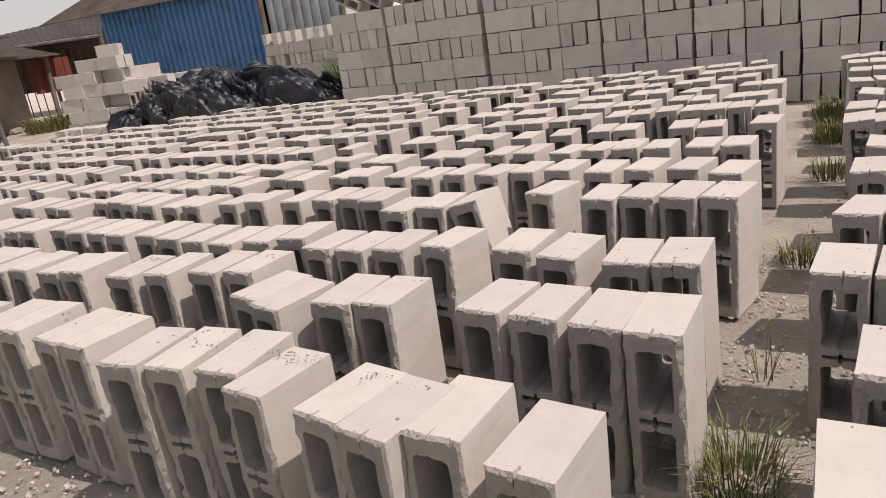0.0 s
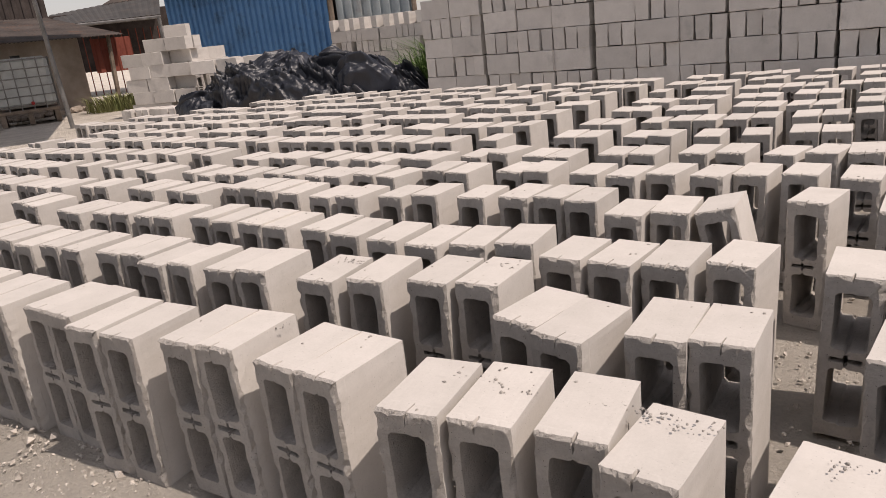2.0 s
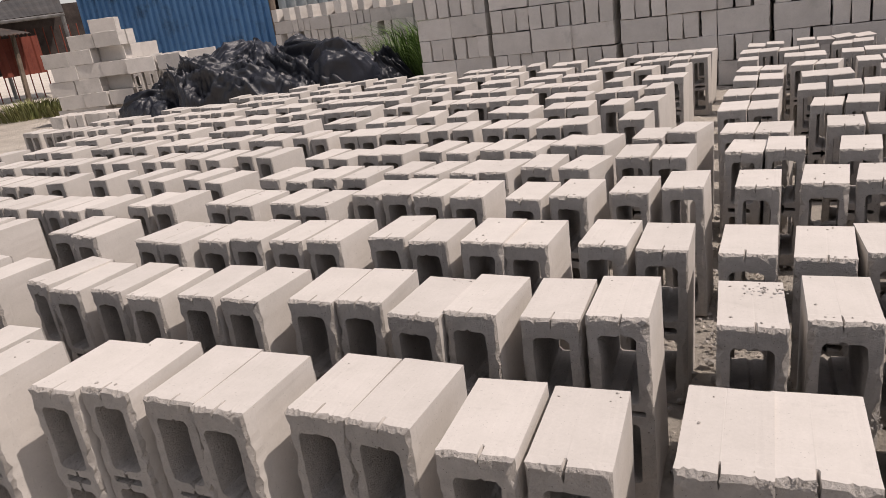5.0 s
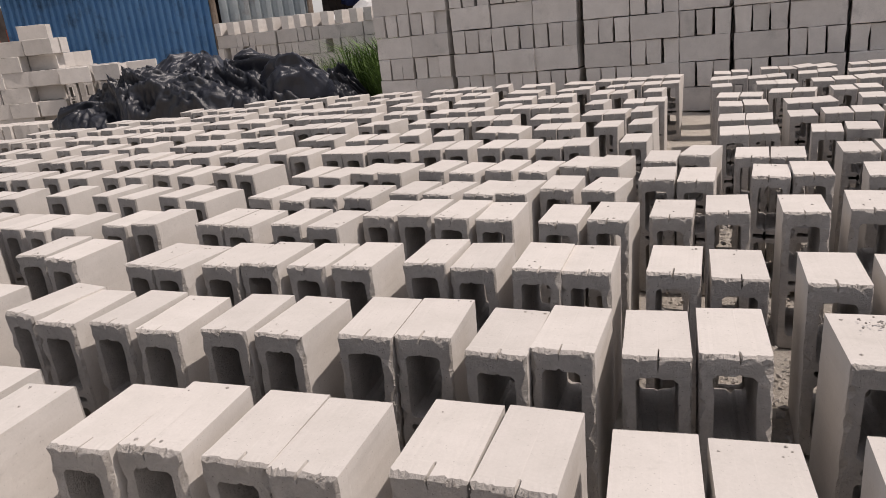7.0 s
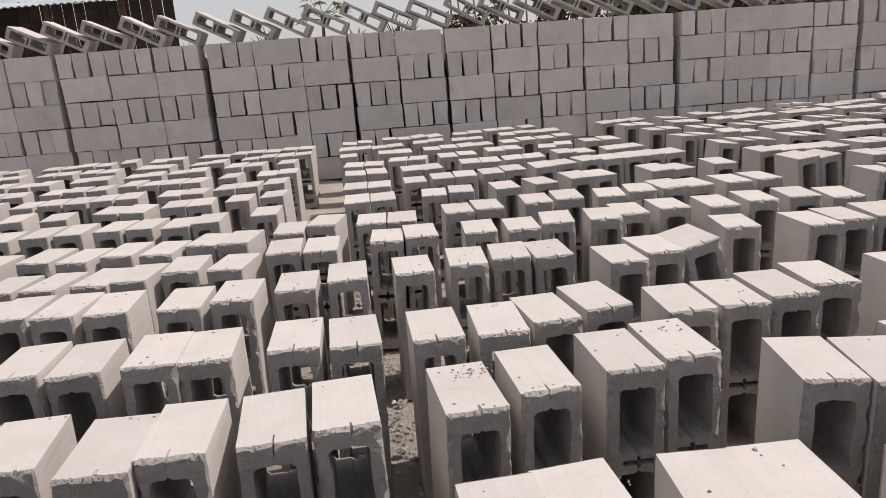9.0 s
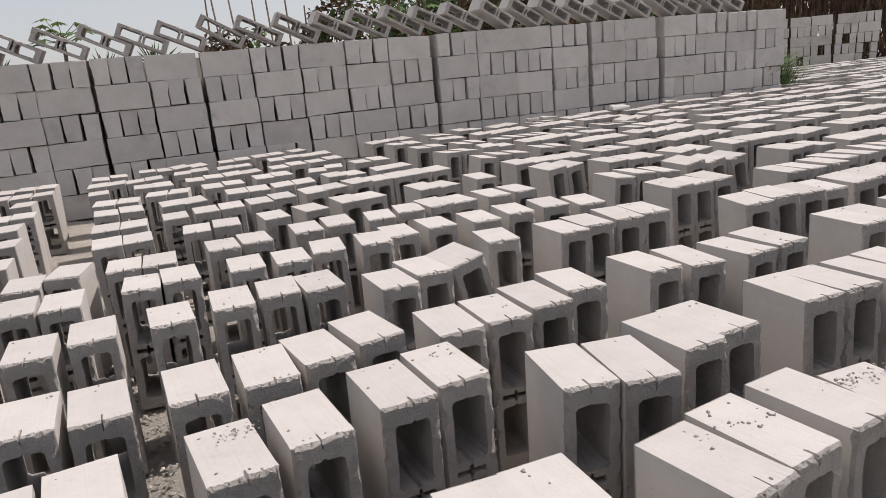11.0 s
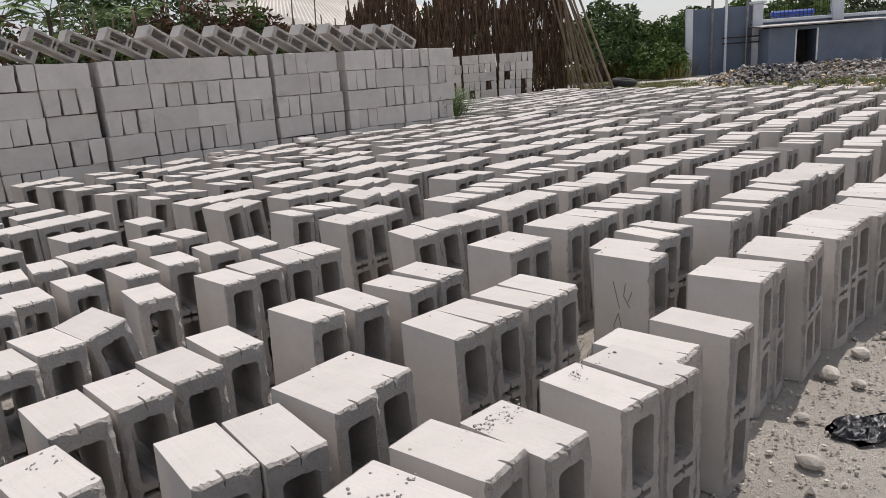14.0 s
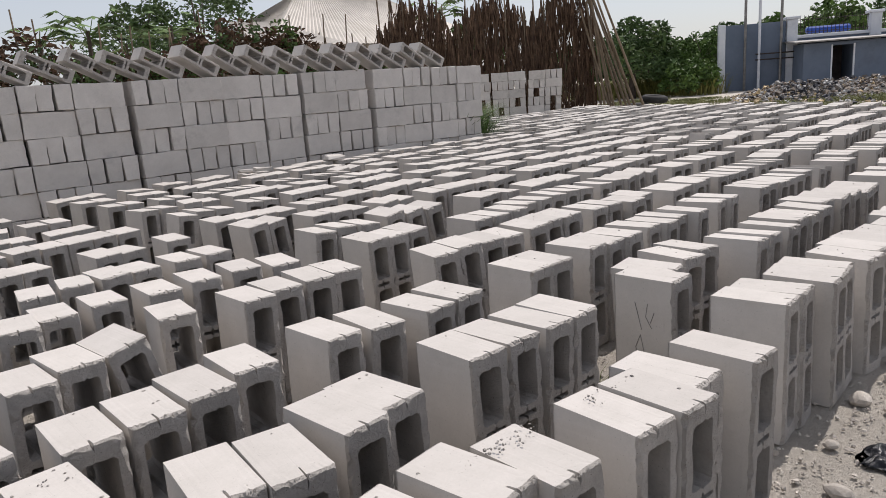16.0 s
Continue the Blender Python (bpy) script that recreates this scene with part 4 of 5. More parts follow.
grass_patch("weeds by the foot of the hut", [((-17.2, 8.6, 0), 0.7, 700, 0.4, 0.012), ((-16.2, 8.9, 0), 0.6, 500, 0.3, 0.012)], 5)
rg = random.Random(44)
grass_patch("rough grass with litter between field and far walls", [((13.5 + rg.uniform(-1, 11), rg.uniform(1, 17), 0), rg.uniform(0.4, 1.2), 300, rg.uniform(0.04, 0.13), 0.010) for _ in range(260)], 6)
grass_patch("yellowing tall grass before the bushes", [((rg.uniform(26, 34), rg.uniform(17, 24), 0), 1.3, 260, 1.0, 0.02) for _ in range(26)], 7, LEAF_YELLOW)


# ---- stones, grit and litter on the near ground ----
def scatter(name, label, n, area, size, mat, seed):
    bm = bmesh.new()
    chips(bm, n, area, size, random.Random(seed))
    return tagged(obj(name, bm, mat), label, name, kind="stuff")


scatter("gravel", "loose grit and mortar crumbs on the sand", 15000, (-6.4, 3.6, -0.4, 0.98), (0.002, 0.011), PEBBLE, 61)
scatter("gravel", "coarse gravel and lumps beside the block rows", 800, (-6.2, 3.5, -0.2, 0.95), (0.008, 0.022), PEBBLE, 60)
scatter("gravel", "loose grit between the block rows", 5200, (-4.8, 0.6, 0.9, 3.4), (0.003, 0.014), PEBBLE, 62)
scatter("gravel", "coarse crumbs in the aisle between rows", 900, (-0.74, -0.34, 0.9, 5.5), (0.004, 0.016), PEBBLE, 63)
scatter("gravel", "dark crumbs in the narrow gap between rows", 900, (-3.1, -2.7, 1.2, 4.5), (0.004, 0.02), CONCRETE_RAW, 64)
for k, (x, y, r) in enumerate(((-0.50, 0.83, 0.032), (0.12, 0.98, 0.030), (0.36, 0.95, 0.034), (0.10, 0.88, 0.022), (0.95, 0.84, 0.034), (0.62, 0.93, 0.02), (-0.25, 0.94, 0.024), (0.42, 0.45, 0.034), (-0.10, 0.47, 0.02), (0.5, 0.62, 0.02), (0.2, 0.66, 0.016))):
    bm = bmesh.new()
    lump(bm, (0, 0, r * 0.45), r, random.Random(70 + k), 0.75, 2, 0.10)
    o = tagged(obj("stone", bm, PEBBLE), "rounded pale stone lying on the sandy ground", "stone", "stones on the ground")
    o.location = (x, y, 0)


def crumpled(seed, r, h):
    bm = bmesh.new()
    n = 26
    g = []
    for i in range(n):
        row_ = []
        for k in range(n):
            u, v = 2 * i / (n - 1) - 1, 2 * k / (n - 1) - 1
            e = 1 - min(1, math.hypot(u, v))
            z = 0.004 + h * ((1 - abs(noise.noise((u * 2.6 + 0.8 * v, v * 3.4 - u, seed))) * 2) ** 2 * 0.55 + 0.25 * (1 - abs(noise.noise((u * 3, v * 3.5, seed + 3))) * 2) ** 2) * min(1, e * 4)
            s = r * (1 + 0.35 * noise.noise((u * 1.5, v * 1.5, seed + 5)))
            m = max(abs(u), abs(v)) / max(1e-6, math.hypot(u, v))
            row_.append(bm.verts.new((u * s * m * 1.25, v * s * m * 0.75, max(0.003, z))))
        g.append(row_)
    for i in range(n - 1):
        for k in range(n - 1):
            bm.faces.new((g[i][k], g[i + 1][k], g[i + 1][k + 1], g[i][k + 1])).smooth = True
    bmesh.ops.solidify(bm, geom=bm.faces, thickness=0.002)
    return bm


o = tagged(obj("plastic_bag", crumpled(4, 0.105, 0.032), TARP), "crumpled black plastic bag lying on the sand", "plastic bag")
o.matrix_world = pose(-0.19, 0.77, 0, 0, 0, -25)
o = tagged(obj("wrapper", crumpled(9, 0.045, 0.03), SACK), "small crumpled silver wrapper on the ground", "litter")
o.matrix_world = pose(1.35, 0.70, 0, 0, 0, 20)
o = tagged(obj("wrapper", crumpled(12, 0.05, 0.04), SACK), "small crumpled white wrapper on the ground", "litter")
o.matrix_world = pose(-3.55, 0.50, 0, 0, 0, 60)

# crumbs of mortar left on block tops
rc = random.Random(90)
bm = bmesh.new()
for (bx0, bx1, by, n) in ((-1.60, -1.36, 1.13, 70), (-1.90, -1.68, 1.09, 22), (-2.62, -2.42, 1.10, 26), (-2.68, -2.58, 1.56, 22), (-1.20, -1.02, 1.12, 18), (-2.34, -2.10, 1.70, 16)):
    for _ in range(n):
        lump(bm, (rc.uniform(bx0, bx1), by + rc.gauss(0, 0.012), 0.447), rc.uniform(0.0012, 0.0038), rc, 0.8)
for m, v in near_blocks:
    if rc.random() < 0.75:
        for _ in range(rc.randrange(1, 7)):
            p = m @ Vector((rc.uniform(0.01, BW - 0.01), rc.choice((rc.uniform(0.005, 0.03), rc.uniform(0.19, 0.22), rc.uniform(0.01, 0.2))), BH + 0.0005))
            lump(bm, p, rc.uniform(0.0015, 0.0045), rc, 0.7)
tagged(obj("mortar_crumbs", bm, CONCRETE_RAW), "grey mortar crumbs left on the block tops", "mortar crumbs", kind="stuff")

# broken lumps lying where wall and field meet
for k, (x, y, z, r) in enumerate(((1.05, 6.86, 0.44, 0.09), (0.85, 6.84, 0.44, 0.07), (1.95, 6.90, 0.44, 0.10), (2.7, 6.98, 0.44, 0.07))):
    bm = bmesh.new()
    box(bm, -r, r, -r * 0.5, r * 0.5, 0, r * 0.55, 0.008, None, r * 0.22, random.Random(170 + k))
    o = tagged(obj("block_fragment", bm, CONCRETE), "broken piece of sandcrete block at the wall foot", "rubble", "broken pieces")
    o.location = (x, y, z)

# charcoal strokes on the end block beyond the aisle
mk = new("chalked_mark", None)
mk.matrix_world = pose(MARKED[0] - 0.0008, MARKED[1], 0, 0, -1.0, MARKED[2])
tagged(mk, "dark scrawled strokes on a block side", "mark")
for k, pts in enumerate((((0.150, 0.36), (0.135, 0.30), (0.125, 0.26)), ((0.100, 0.36), (0.108, 0.31), (0.085, 0.27)), ((0.075, 0.33), (0.09, 0.29)), ((0.13, 0.24), (0.115, 0.17), (0.135, 0.14), (0.150, 0.19), (0.13, 0.24)))):
    bm = bmesh.new()
    for p, q in zip(pts, pts[1:]):
        rod(bm, (0, p[0], p[1]), (0, q[0], q[1]), 0.0014, seg=5)
    part("stroke", bm, MARK, mk)


# ---- far right: low wall, frond fence, poles ----
def along(a, b, w=0.0):
    d = Vector((b[0] - a[0], b[1] - a[1], 0))
    return pose(a[0], a[1], 0, 0, 0, math.degrees(math.atan2(d.y, d.x))), d.length


m, ln = along((11.4, 14.9), (13.4, 12.7))
stack_wall("low_block_wall", "low weathered wall of dry-stacked blocks with gaps", 0, ln + 0.1, 0, 6, 0.46, 77, m, openings=0.35)

fr = random.Random(55)
ff = empty("frond_fence", pose(0, 0, 0), "tall fence of dry brown palm fronds on sticks", "fence")
line = [(15.6, 13.4), (13.6, 15.6), (11.0, 17.6)]
bm = bmesh.new()
for k in range(950):
    u = fr.random() * 1.999
    i = int(u)
    p = Vector(line[i]).lerp(Vector(line[i + 1]), u - i)
    peak = 2.7 + 1.0 * abs(math.sin(u * 4.3 + 0.5)) + fr.uniform(-0.3, 0.3)
    z = peak * fr.random() ** 0.7
    x, y = p.x + fr.uniform(-0.15, 0.15), p.y + fr.uniform(-0.15, 0.15)
    for q in range(9):
        l = fr.uniform(0.3, 0.9)
        dx, dy = fr.uniform(-0.16, 0.16), fr.uniform(-0.16, 0.16)
        z0 = z + fr.uniform(-0.15, 0.2)
        s = 0.013
        vs = [bm.verts.new(c) for c in ((x - s, y + s, z0), (x + s, y - s, z0), (x + dx + s * 0.4, y + dy, max(0.02, z0 - l)), (x + dx - s * 0.4, y + dy, max(0.02, z0 - l)))]
        bm.faces.new(vs)
part("fronds", bm, THATCH, ff, "hanging dry brown fronds")
for k in range(22):
    u = k / 21 * 1.999
    i = int(u)
    p = Vector(line[i]).lerp(Vector(line[i + 1]), u - i)
    bm = bmesh.new()
    rod(bm, (p.x, p.y, 0), (p.x + fr.uniform(-0.15, 0.15), p.y + fr.uniform(-0.1, 0.1), fr.uniform(2.6, 4.6)), 0.035, 0.022, 6)
    part("stick", bm, STICK, ff)
for k in range(11):
    bm = bmesh.new()
    a = Vector((15.35 + 0.09 * k + fr.uniform(-0.1, 0.1), 12.95 - 0.09 * k + fr.uniform(-0.1, 0.1), 0))
    rod(bm, a, (15.1 + fr.uniform(-0.25, 0.25), 13.3 + fr.uniform(-0.25, 0.25), fr.uniform(3.0, 4.8)), 0.04, 0.028, 7)
    o = tagged(obj("bamboo_pole", bm, STICK), "long dry bamboo pole leaning on the frond fence", "pole", "leaning bamboo poles")

for k, (x, y) in enumerate(((17.2, 13.0), (17.6, 12.6))):
    bm = bmesh.new()
    R, r0 = 0.30, 0.11
    ring = [[bm.verts.new(((R + r0 * math.cos(b * 0.785)) * math.cos(a_ * 0.314), (R + r0 * math.cos(b * 0.785)) * math.sin(a_ * 0.314), r0 + r0 * math.sin(b * 0.785))) for b in range(8)] for a_ in range(20)]
    for a_ in range(20):
        for b in range(8):
            bm.faces.new((ring[a_][b], ring[(a_ + 1) % 20][b], ring[(a_ + 1) % 20][(b + 1) % 8], ring[a_][(b + 1) % 8])).smooth = True
    o = tagged(obj("tyre", bm, RUBBER), "old black tyre lying in the rough grass", "tyre")
    o.matrix_world = pose(x, y, 0.02 + 0.2 * k, 8 * k, 0, 0)


# ---- hedge of climbers and sticks behind the wall ----
hd = empty("hedge", pose(0, 0, 0), "overgrown stick fence with brown and green climbers", "hedge")
for nm, mt, n, seed, ls in (("brown_creeper", THATCH, 270, 5, 0.16), ("green_creeper", LEAF, 55, 6, 0.17), ("dark_creeper", LEAF_DARK, 80, 7, 0.17)):
    rng = random.Random(seed)
    bm = bmesh.new()
    for _ in range(n):
        u = rng.random()
        x, y = -1.5 + 12.5 * u, 18.2 - 0.7 * u
        top = 1.7 + 0.8 * (noise.noise((u * 9, seed * 0.1, 0)) + 0.4) + (0.5 if 0.15 < u < 0.9 else 0)
        leaves(bm, (x, y + rng.uniform(-0.3, 0.3), top * rng.uniform(0.35, 1.0)), (0.35, 0.25, 0.28), 34, ls, rng, 0.6)
    part(nm, bm, mt, hd)
for k in range(34):
    x = -1.5 + 12.5 * k / 33
    bm = bmesh.new()
    rod(bm, (x, 18.0, 0), (x + fr.uniform(-0.25, 0.25), 18.0, fr.uniform(2.3, 3.5)), 0.03, 0.018, 5)
    part("stick", bm, STICK, hd)


# ---- trees ----
def tree(label, x, y, height, spread, seed, mat, trunk_r=0.16, clumps=46, per=70, leaf=0.28, flat=0.75):
    rng = random.Random(seed)
    t = empty("tree", pose(x, y, 0), label, "tree")
    bm = bmesh.new()
    top = height * 0.55
    rod(bm, (0, 0, 0), (rng.uniform(-0.2, 0.2), rng.uniform(-0.2, 0.2), top), trunk_r, trunk_r * 0.6, 8)
    cs = []
    for _ in range(clumps):
        a, r = rng.uniform(0, 6.3), spread * math.sqrt(rng.random())
        z = height * rng.uniform(0.35, 1.0) * (1 - 0.35 * (r / spread) ** 2)
        cs.append(Vector((r * math.cos(a), r * math.sin(a), z)))
    for c in cs[:14]:
        rod(bm, (0, 0, top * rng.uniform(0.5, 1)), c, trunk_r * 0.35, 0.02, 5)
    part("trunk", bm, BARK, t)
    bm = bmesh.new()
    for c in cs:
        s = spread * rng.uniform(0.16, 0.34)
        leaves(bm, c, (s, s, s * flat), per, leaf, rng, 0.5)
    part("crown", bm, mat, t)
    return t


def bush(label, x, y, h, w, seed, mat):
    return tree(label, x, y, h, w, seed, mat, 0.05, 40, 60, 0.2, 0.9)


tree("dark green spreading tree behind the hedge", 15.5, 40, 8.5, 3.6, 1, LEAF_DARK, 0.3)
tree("dark leafy tree beyond the house roof", 12.5, 42, 7.5, 3.0, 2, LEAF_DARK, 0.3)
tree("bright leafy bush tree beside the frond fence", 17.5, 20.5, 3.6, 1.3, 3, LEAF, 0.1, 34, 60, 0.22)
tree("rounded dark green tree past the bamboo poles", 27.0, 19.6, 3.5, 2.0, 4, LEAF_DARK, 0.2, 60, 80, 0.25)
bush("green bush at the edge of the rough ground", 31.0, 20.8, 3.0, 1.9, 5, LEAF)
bush("green bush beside the grey boundary wall", 31.5, 18.4, 3.1, 1.5, 6, LEAF)
bush("low green bush in the rough grass", 27.5, 17.0, 1.6, 1.2, 7, LEAF)
for k, (x, y, h, w) in enumerate(((48, 28, 3.3, 2.6), (52, 33, 3.4, 2.6), (44, 33, 3.0, 2.4), (56, 24, 5.4, 3.2), (60, 19, 5.8, 3.2), (64, 14, 6.5, 3.4), (52, 20, 5.4, 2.8), (58, 31, 4.6, 2.8), (40, 34, 3.4, 2.0), (68, 8, 6.5, 3.6))):
    tree("distant green tree beyond the boundary wall", x, y, h, w, 20 + k, LEAF_DARK if k % 3 else LEAF, 0.2, 40, 60, 0.42)


def papaya(x, y, h, seed):
    rng = random.Random(seed)
    t = empty("papaya_tree", pose(x, y, 0), "slender papaya tree with a tuft of lobed leaves", "tree")
    bm = bmesh.new()
    rod(bm, (0, 0, 0), (0.1, 0.05, h), 0.09, 0.05, 7)
    part("trunk", bm, BARK, t)
    bm = bmesh.new()
    for k in range(16):
        a, e = rng.uniform(0, 6.3), rng.uniform(-0.3, 0.8)
        l = rng.uniform(0.5, 0.9)
        tip = Vector((0.1 + l * math.cos(a) * math.cos(e), 0.05 + l * math.sin(a) * math.cos(e), h + l * math.sin(e)))
        rod(bm, (0.1, 0.05, h - rng.uniform(0, 0.3)), tip, 0.015, 0.01, 4)
        for q in range(7):
            an = a + (q - 3) * 0.42
            d = Vector((math.cos(an), math.sin(an), -0.35)) * rng.uniform(0.28, 0.45)
            s = Vector((-math.sin(an), math.cos(an), 0)) * 0.06
            vs = [bm.verts.new(c) for c in (tip, tip + d * 0.5 + s, tip + d, tip + d * 0.5 - s)]
            bm.faces.new(vs)
    part("crown", bm, LEAF, t)


for k, (x, y, h) in enumerate(((3.6, 20.5, 3.2), (4.6, 20.8, 2.9), (6.0, 21.0, 3.4), (2.4, 20.4, 3.0), (14.2, 18.6, 3.7), (-5.4, 25.5, 2.9))):
    papaya(x, y, h, 40 + k)


# low palms and shrubs beyond the middle of the wall
for k, (x, y, h) in enumerate(((-7.0, 24, 2.5), (-4.2, 24, 2.4), (-2.8, 24.5, 2.6), (-10, 26, 2.4), (-0.5, 25, 2.7))):
    rng = random.Random(140 + k)
    t = empty("palm_shrub", pose(x, y, 0), "spiky palm shrub showing above the block wall", "shrub")
    bm = bmesh.new()
    rod(bm, (0, 0, 0), (0, 0, h * 0.6), 0.10, 0.07, 7)
    part("trunk", bm, BARK, t)
    bm = bmesh.new()
    for q in range(40):
        a, e, l = rng.uniform(0, 6.3), rng.uniform(0.1, 1.4), rng.uniform(0.7, 1.3) * h * 0.35
        d = Vector((math.cos(a) * math.cos(e), math.sin(a) * math.cos(e), math.sin(e)))
        s = Vector((-math.sin(a), math.cos(a), 0)) * 0.03
        b0 = Vector((0, 0, h * 0.6))
        vs = [bm.verts.new(c) for c in (b0 - s, b0 + s, b0 + d * l * 0.7 + s, b0 + d * l * 1.05 + Vector((0, 0, -0.1)), b0 + d * l * 0.7 - s)]
        bm.faces.new(vs)
    part("fronds", bm, LEAF_DARK, t)


# ---- house with pale roof ----
hs = empty("house", pose(0, 0, 0), "house with a pale ribbed metal hip roof", "house")
bm = bmesh.new()
box(bm, 16.0, 30.5, 33, 42, 0, 3.6, 0.02)
part("wall", bm, PLASTER, hs)
e0, e1, e2, e3 = (15.2, 32.2, 3.7), (31.5, 32.2, 3.7), (31.5, 43, 3.7), (15.2, 43, 3.7)
r0_, r1_ = (20.4, 37.5, 7.0), (26.0, 37.5, 7.0)
for nm, q in (("roof_front", (e0, e1, r1_, r0_)), ("roof_side", (e3, e0, r0_, r0_)), ("roof_end", (e1, e2, r1_, r1_)), ("roof_back", (e2, e3, r0_, r1_))):
    bm = bmesh.new()
    roofsheet(bm, *q, 0.28, 0.035)
    part(nm, bm, PALEROOF, hs)
bm = bmesh.new()
roofsheet(bm, (13.9, 30.5, 3.6), (18.9, 30.5, 3.6), (17.6, 36, 5.2), (15.2, 36, 5.2), 0.28, 0.035)
part("porch_roof", bm, PALEROOF, hs)

# ---- grey boundary wall with annex at the far right ----
A0, A1 = Vector((29.9, 16.6)), Vector((38.2, 4.6))
bw = empty("boundary_wall", *along(A0, A1)[:1], "blue-grey painted boundary wall with white pillars and railing", "wall")
L = (A1 - A0).length
bm = bmesh.new()
box(bm, 0, 2.6, 0, 0.25, 0, 2.95, 0.01)
part("high_wall", bm, HOUSEWALL, bw)
bm = bmesh.new()
box(bm, -0.25, 0.05, -0.06, 0.3, 0, 3.0, 0.01)
part("end_pillar", bm, WHITEPAINT, bw, "white painted end pillar")
bm = bmesh.new()
box(bm, 2.6, L, 0.03, 0.25, 0, 2.15, 0.01)
part("low_wall", bm, HOUSEWALL, bw)
bm = bmesh.new()
box(bm, 2.6, L, -0.03, 0.31, 2.153, 2.30, 0.02)
part("coping", bm, WHITEPAINT, bw, "white painted coping")
for k, u in enumerate((2.85, 6.2, 9.9, 13.6)):
    bm = bmesh.new()
    box(bm, u - 0.22, u + 0.22, -0.12, 0.38, 0, 3.0, 0.015)
    box(bm, u - 0.30, u + 0.30, -0.2, 0.46, 3.0, 3.12, 0.02)
    part("pillar", bm, WHITEPAINT, bw, "white painted pillar")
for k in range(72):
    u = 2.9 + k * 0.16
    if u > L:
        break
    bm = bmesh.new()
    rod(bm, (u, 0.14, 2.3), (u, 0.14, 3.15), 0.016, 0.008, 5)
    part("bar", bm, DARK, bw)
for z in (2.42, 2.95):
    bm = bmesh.new()
    rod(bm, (2.7, 0.14, z), (L, 0.14, z), 0.015, seg=5)
    part("rail", bm, DARK, bw)
for k, u in enumerate((0.85, 1.45, 2.35)):
    bm = bmesh.new()
    rod(bm, (u, -0.3, 0), (u, -0.3, 4.2), 0.06, 0.06, 8)
    o = part("pipe", bm, WHITEPAINT if k == 1 else METALPOLE, bw)
bm = bmesh.new()
for z in (1.35, 1.6):
    rod(bm, (1.3, -0.32, z), (3.0, -0.32, z), 0.035, seg=6)
part("cross_pipe", bm, DARK, bw)
bm = bmesh.new()
box(bm, 3.6, 5.4, 0.5, 1.0, 2.35, 2.65, 0.08)
o = tagged(obj("plastic_cover", bm, BLUEPLASTIC), "blue plastic cover behind the wall railing", "cover")
o.matrix_world = along(A0, A1)[0]

an = empty("annex", along(A0, A1)[0] @ pose(2.9, -2.0, 0), "low blue-grey annex with a mono-pitch roof and dark doorway", "outbuilding")
bm = bmesh.new()
box(bm, 0, 1.1, 0, 2.0, 0, 1.85, 0.01)
box(bm, 1.95, 4.5, 0, 2.0, 0, 1.85, 0.01)
box(bm, 1.1, 1.95, 0, 2.0, 1.72, 1.85, 0.0)
part("wall", bm, HOUSEWALL, an)
# near-black panel across the recess, the room's shade put into its colour
bm = bmesh.new()
box(bm, 1.1, 1.95, 1.7, 1.76, 0, 1.72, 0.0)
part("doorway", bm, DARK, an, "dark panel standing for the shade inside the open doorway")
bm = bmesh.new()
for px in (1.07, 1.92):
    box(bm, px, px + 0.06, -0.02, 0.06, 0, 1.75, 0.005)
part("door_frame", bm, WHITEPAINT, an)
bm = bmesh.new()
vs = box(bm, -0.45, 4.8, -0.45, 2.05, 1.88, 1.94, 0.01)
for v in vs:
    v.co.z += 0.05 * (v.co.y + 0.45)
part("roof", bm, METALPOLE, an, "grey mono-pitch roof slab")

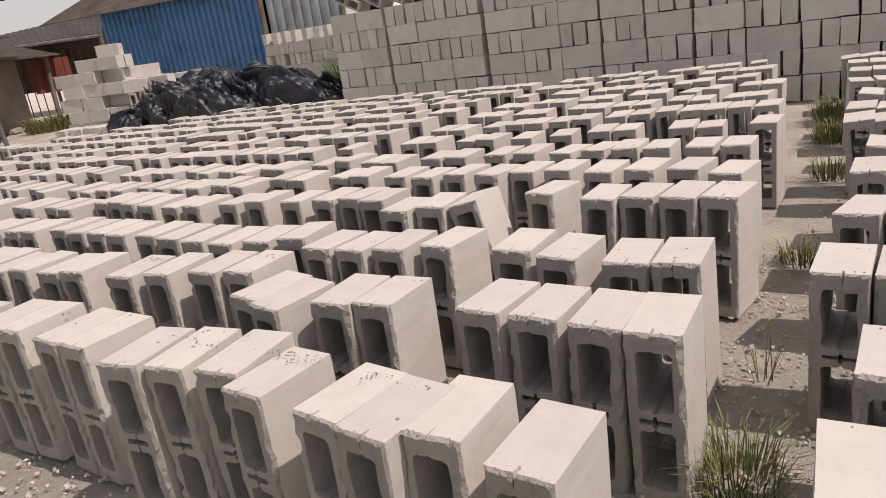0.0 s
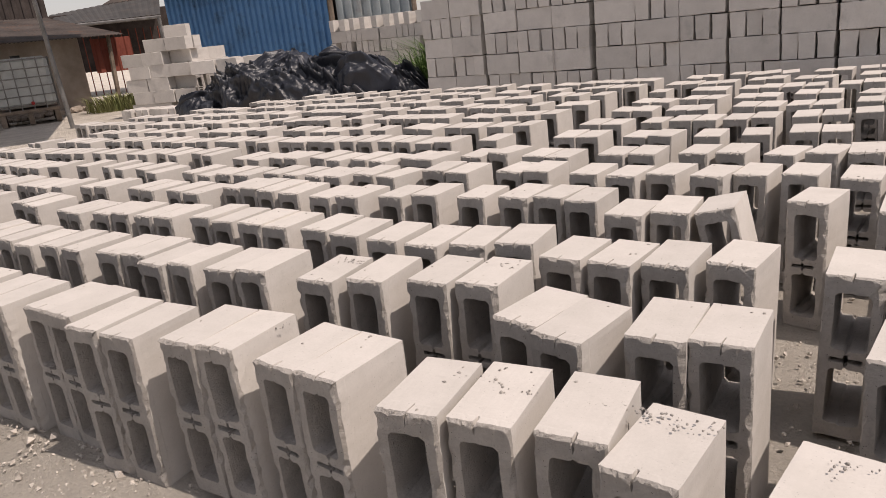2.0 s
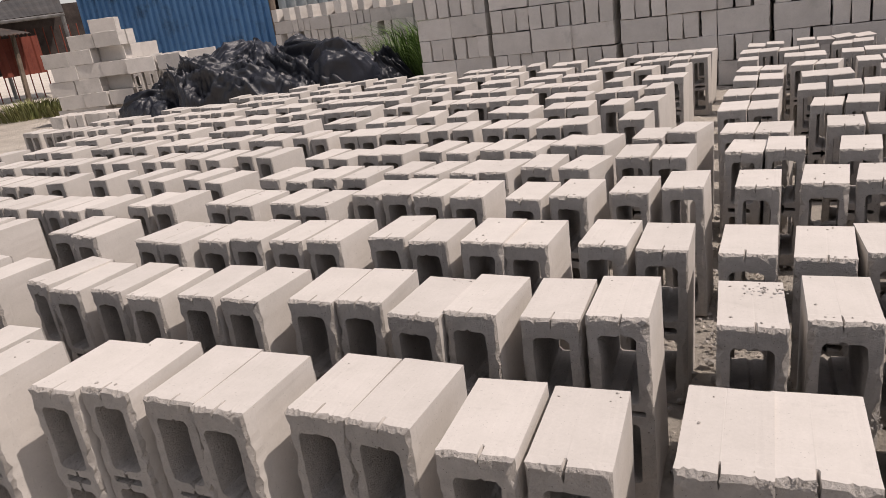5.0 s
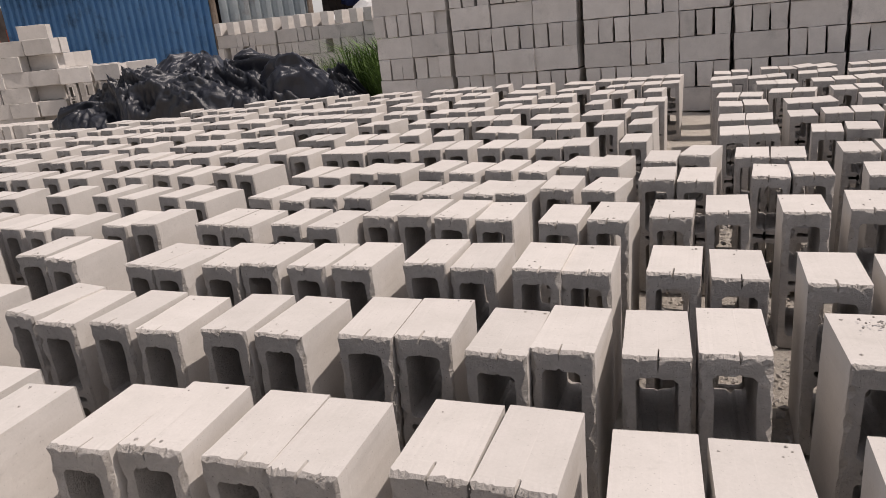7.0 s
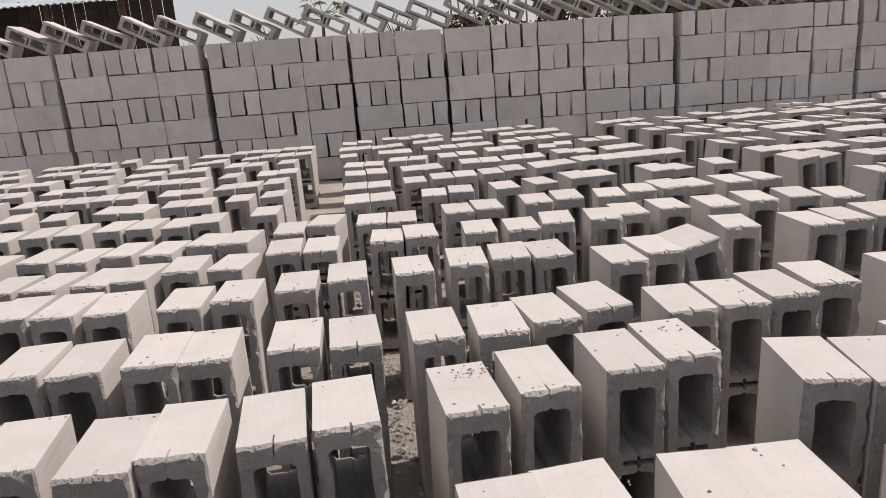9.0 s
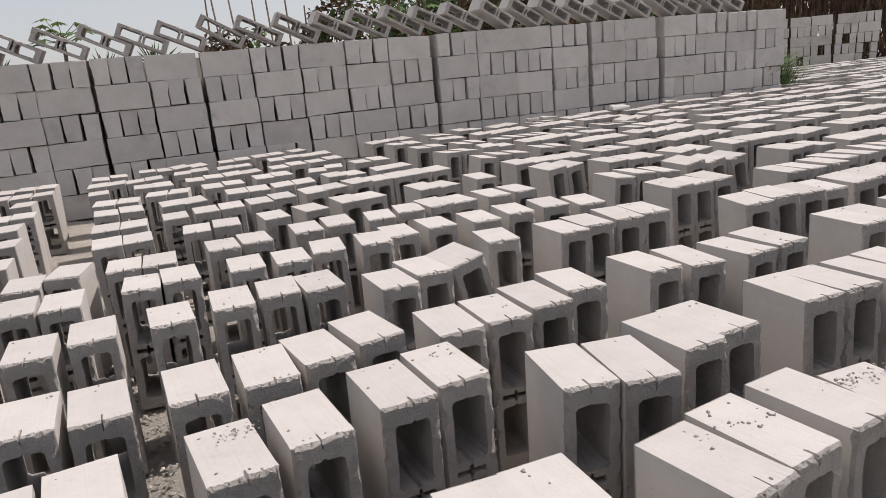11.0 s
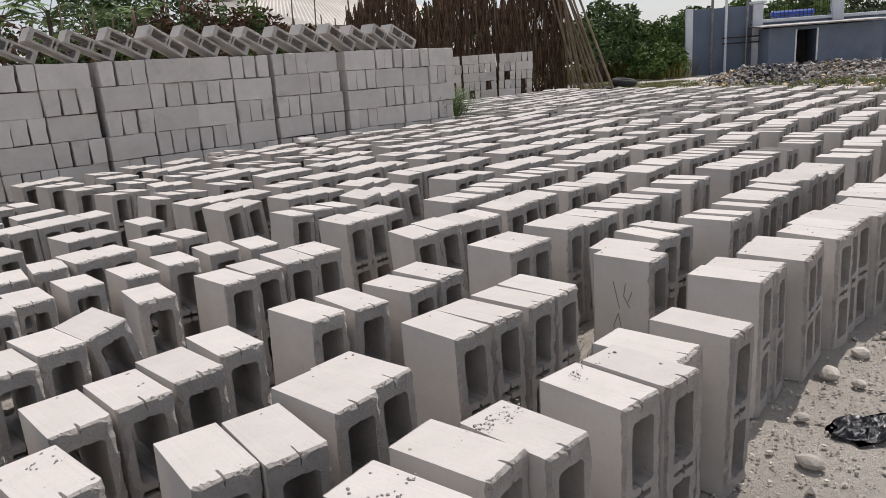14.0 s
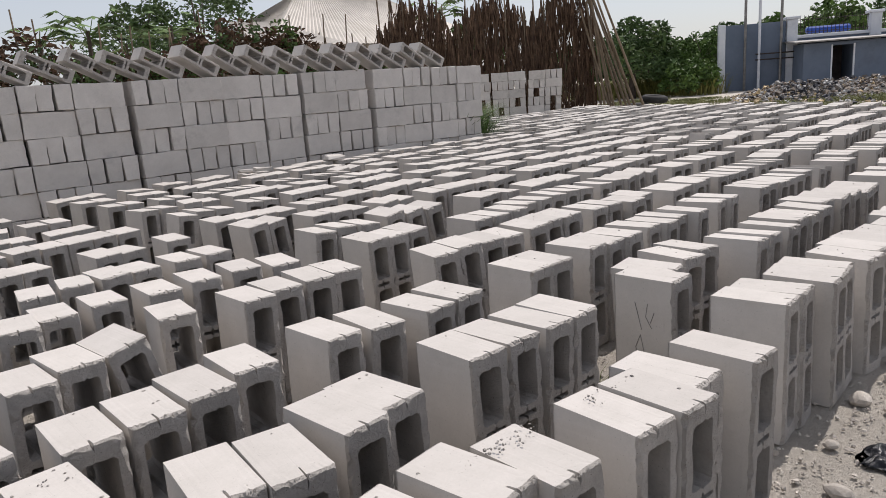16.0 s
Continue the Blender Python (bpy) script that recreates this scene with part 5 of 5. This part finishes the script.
# ---- rubbish heap before the annex ----
rt = random.Random(99)
for k, mt in enumerate(LITTER):
    bm = bmesh.new()
    for _ in range((900, 560, 800, 420, 220)[k]):
        u = rt.random()
        if k == 3 and rt.random() < 0.5:
            u = rt.uniform(0.15, 0.30)
        if k == 4 and rt.random() < 0.6:
            u = rt.uniform(0, 0.12)
        a = math.radians(26.3 - 22 * u)
        r = 26.2 + 2.0 * u - abs(rt.gauss(0, 1.6)) + rt.uniform(0, 1.2)
        h = 0.52 * math.exp(-((r - 26.5 - 2.0 * u) / 1.9) ** 2) * min(1, u * 6 + 0.15)
        s_ = rt.uniform(0.02, 0.07)
        c_ = (-2.4 + r * math.cos(a), 0.2 + r * math.sin(a))
        chips(bm, 1, (c_[0], c_[0] + 0.01, c_[1], c_[1] + 0.01), (s_, s_ * 2.2), rt, h * rt.uniform(0.6, 1.0))
    for _ in range(170):
        a = math.radians(rt.uniform(10, 44))
        r = rt.uniform(17, 24)
        chips(bm, 1, (-2.4 + r * math.cos(a), -2.39 + r * math.cos(a), 0.2 + r * math.sin(a), 0.21 + r * math.sin(a)), (0.03, 0.14), rt, 0.0)
    tagged(obj("rubbish", bm, mt), "mixed household rubbish heaped and strewn on rough ground", "rubbish", kind="stuff")
bm = bmesh.new()
g = []
for i in range(41):
    a = math.radians(27 - 23.5 * i / 40)
    g.append([bm.verts.new((-2.4 + (23.5 + 3 * i / 40 + 0.4 * k) * math.cos(a), 0.2 + (23.5 + 3 * i / 40 + 0.4 * k) * math.sin(a), max(-0.02, 0.45 * math.exp(-((k - 7.5) / 3.0) ** 2) * min(1, i / 6) + 0.1 * noise.noise((i * 0.6, k * 0.6, 1)) - 0.05))) for k in range(16)])
for i in range(40):
    for k in range(15):
        bm.faces.new((g[i][k], g[i][k + 1], g[i + 1][k + 1], g[i + 1][k]))
tagged(obj("rubbish_mound", bm, LITTER[2]), "brown earth and ash mound under the rubbish", "rubbish", kind="stuff")


# ---- distant lattice mast ----
mast = empty("pylon", pose(-62, 134, 0), "distant grey steel lattice power pylon", "pylon")
bm = bmesh.new()
for s in ((-1, -1), (1, -1), (1, 1), (-1, 1)):
    rod(bm, (s[0] * 2.2, s[1] * 2.2, 0), (s[0] * 0.5, s[1] * 0.5, 17), 0.09, 0.06, 4)
for k in range(12):
    z0, z1 = k * 1.4, (k + 1) * 1.4
    w0, w1 = 2.2 - 0.1 * z0, 2.2 - 0.1 * z1
    rod(bm, (-w0, -w0, z0), (w1, -w1, z1), 0.05, seg=4)
    rod(bm, (w0, -w0, z0), (-w1, -w1, z1), 0.05, seg=4)
part("tower", bm, METALPOLE, mast)
for z, w in ((11, 3.4), (13.5, 2.8), (16, 2.2)):
    bm = bmesh.new()
    rod(bm, (-w, 0, z), (w, 0, z), 0.09, seg=4)
    part("arm", bm, METALPOLE, mast)
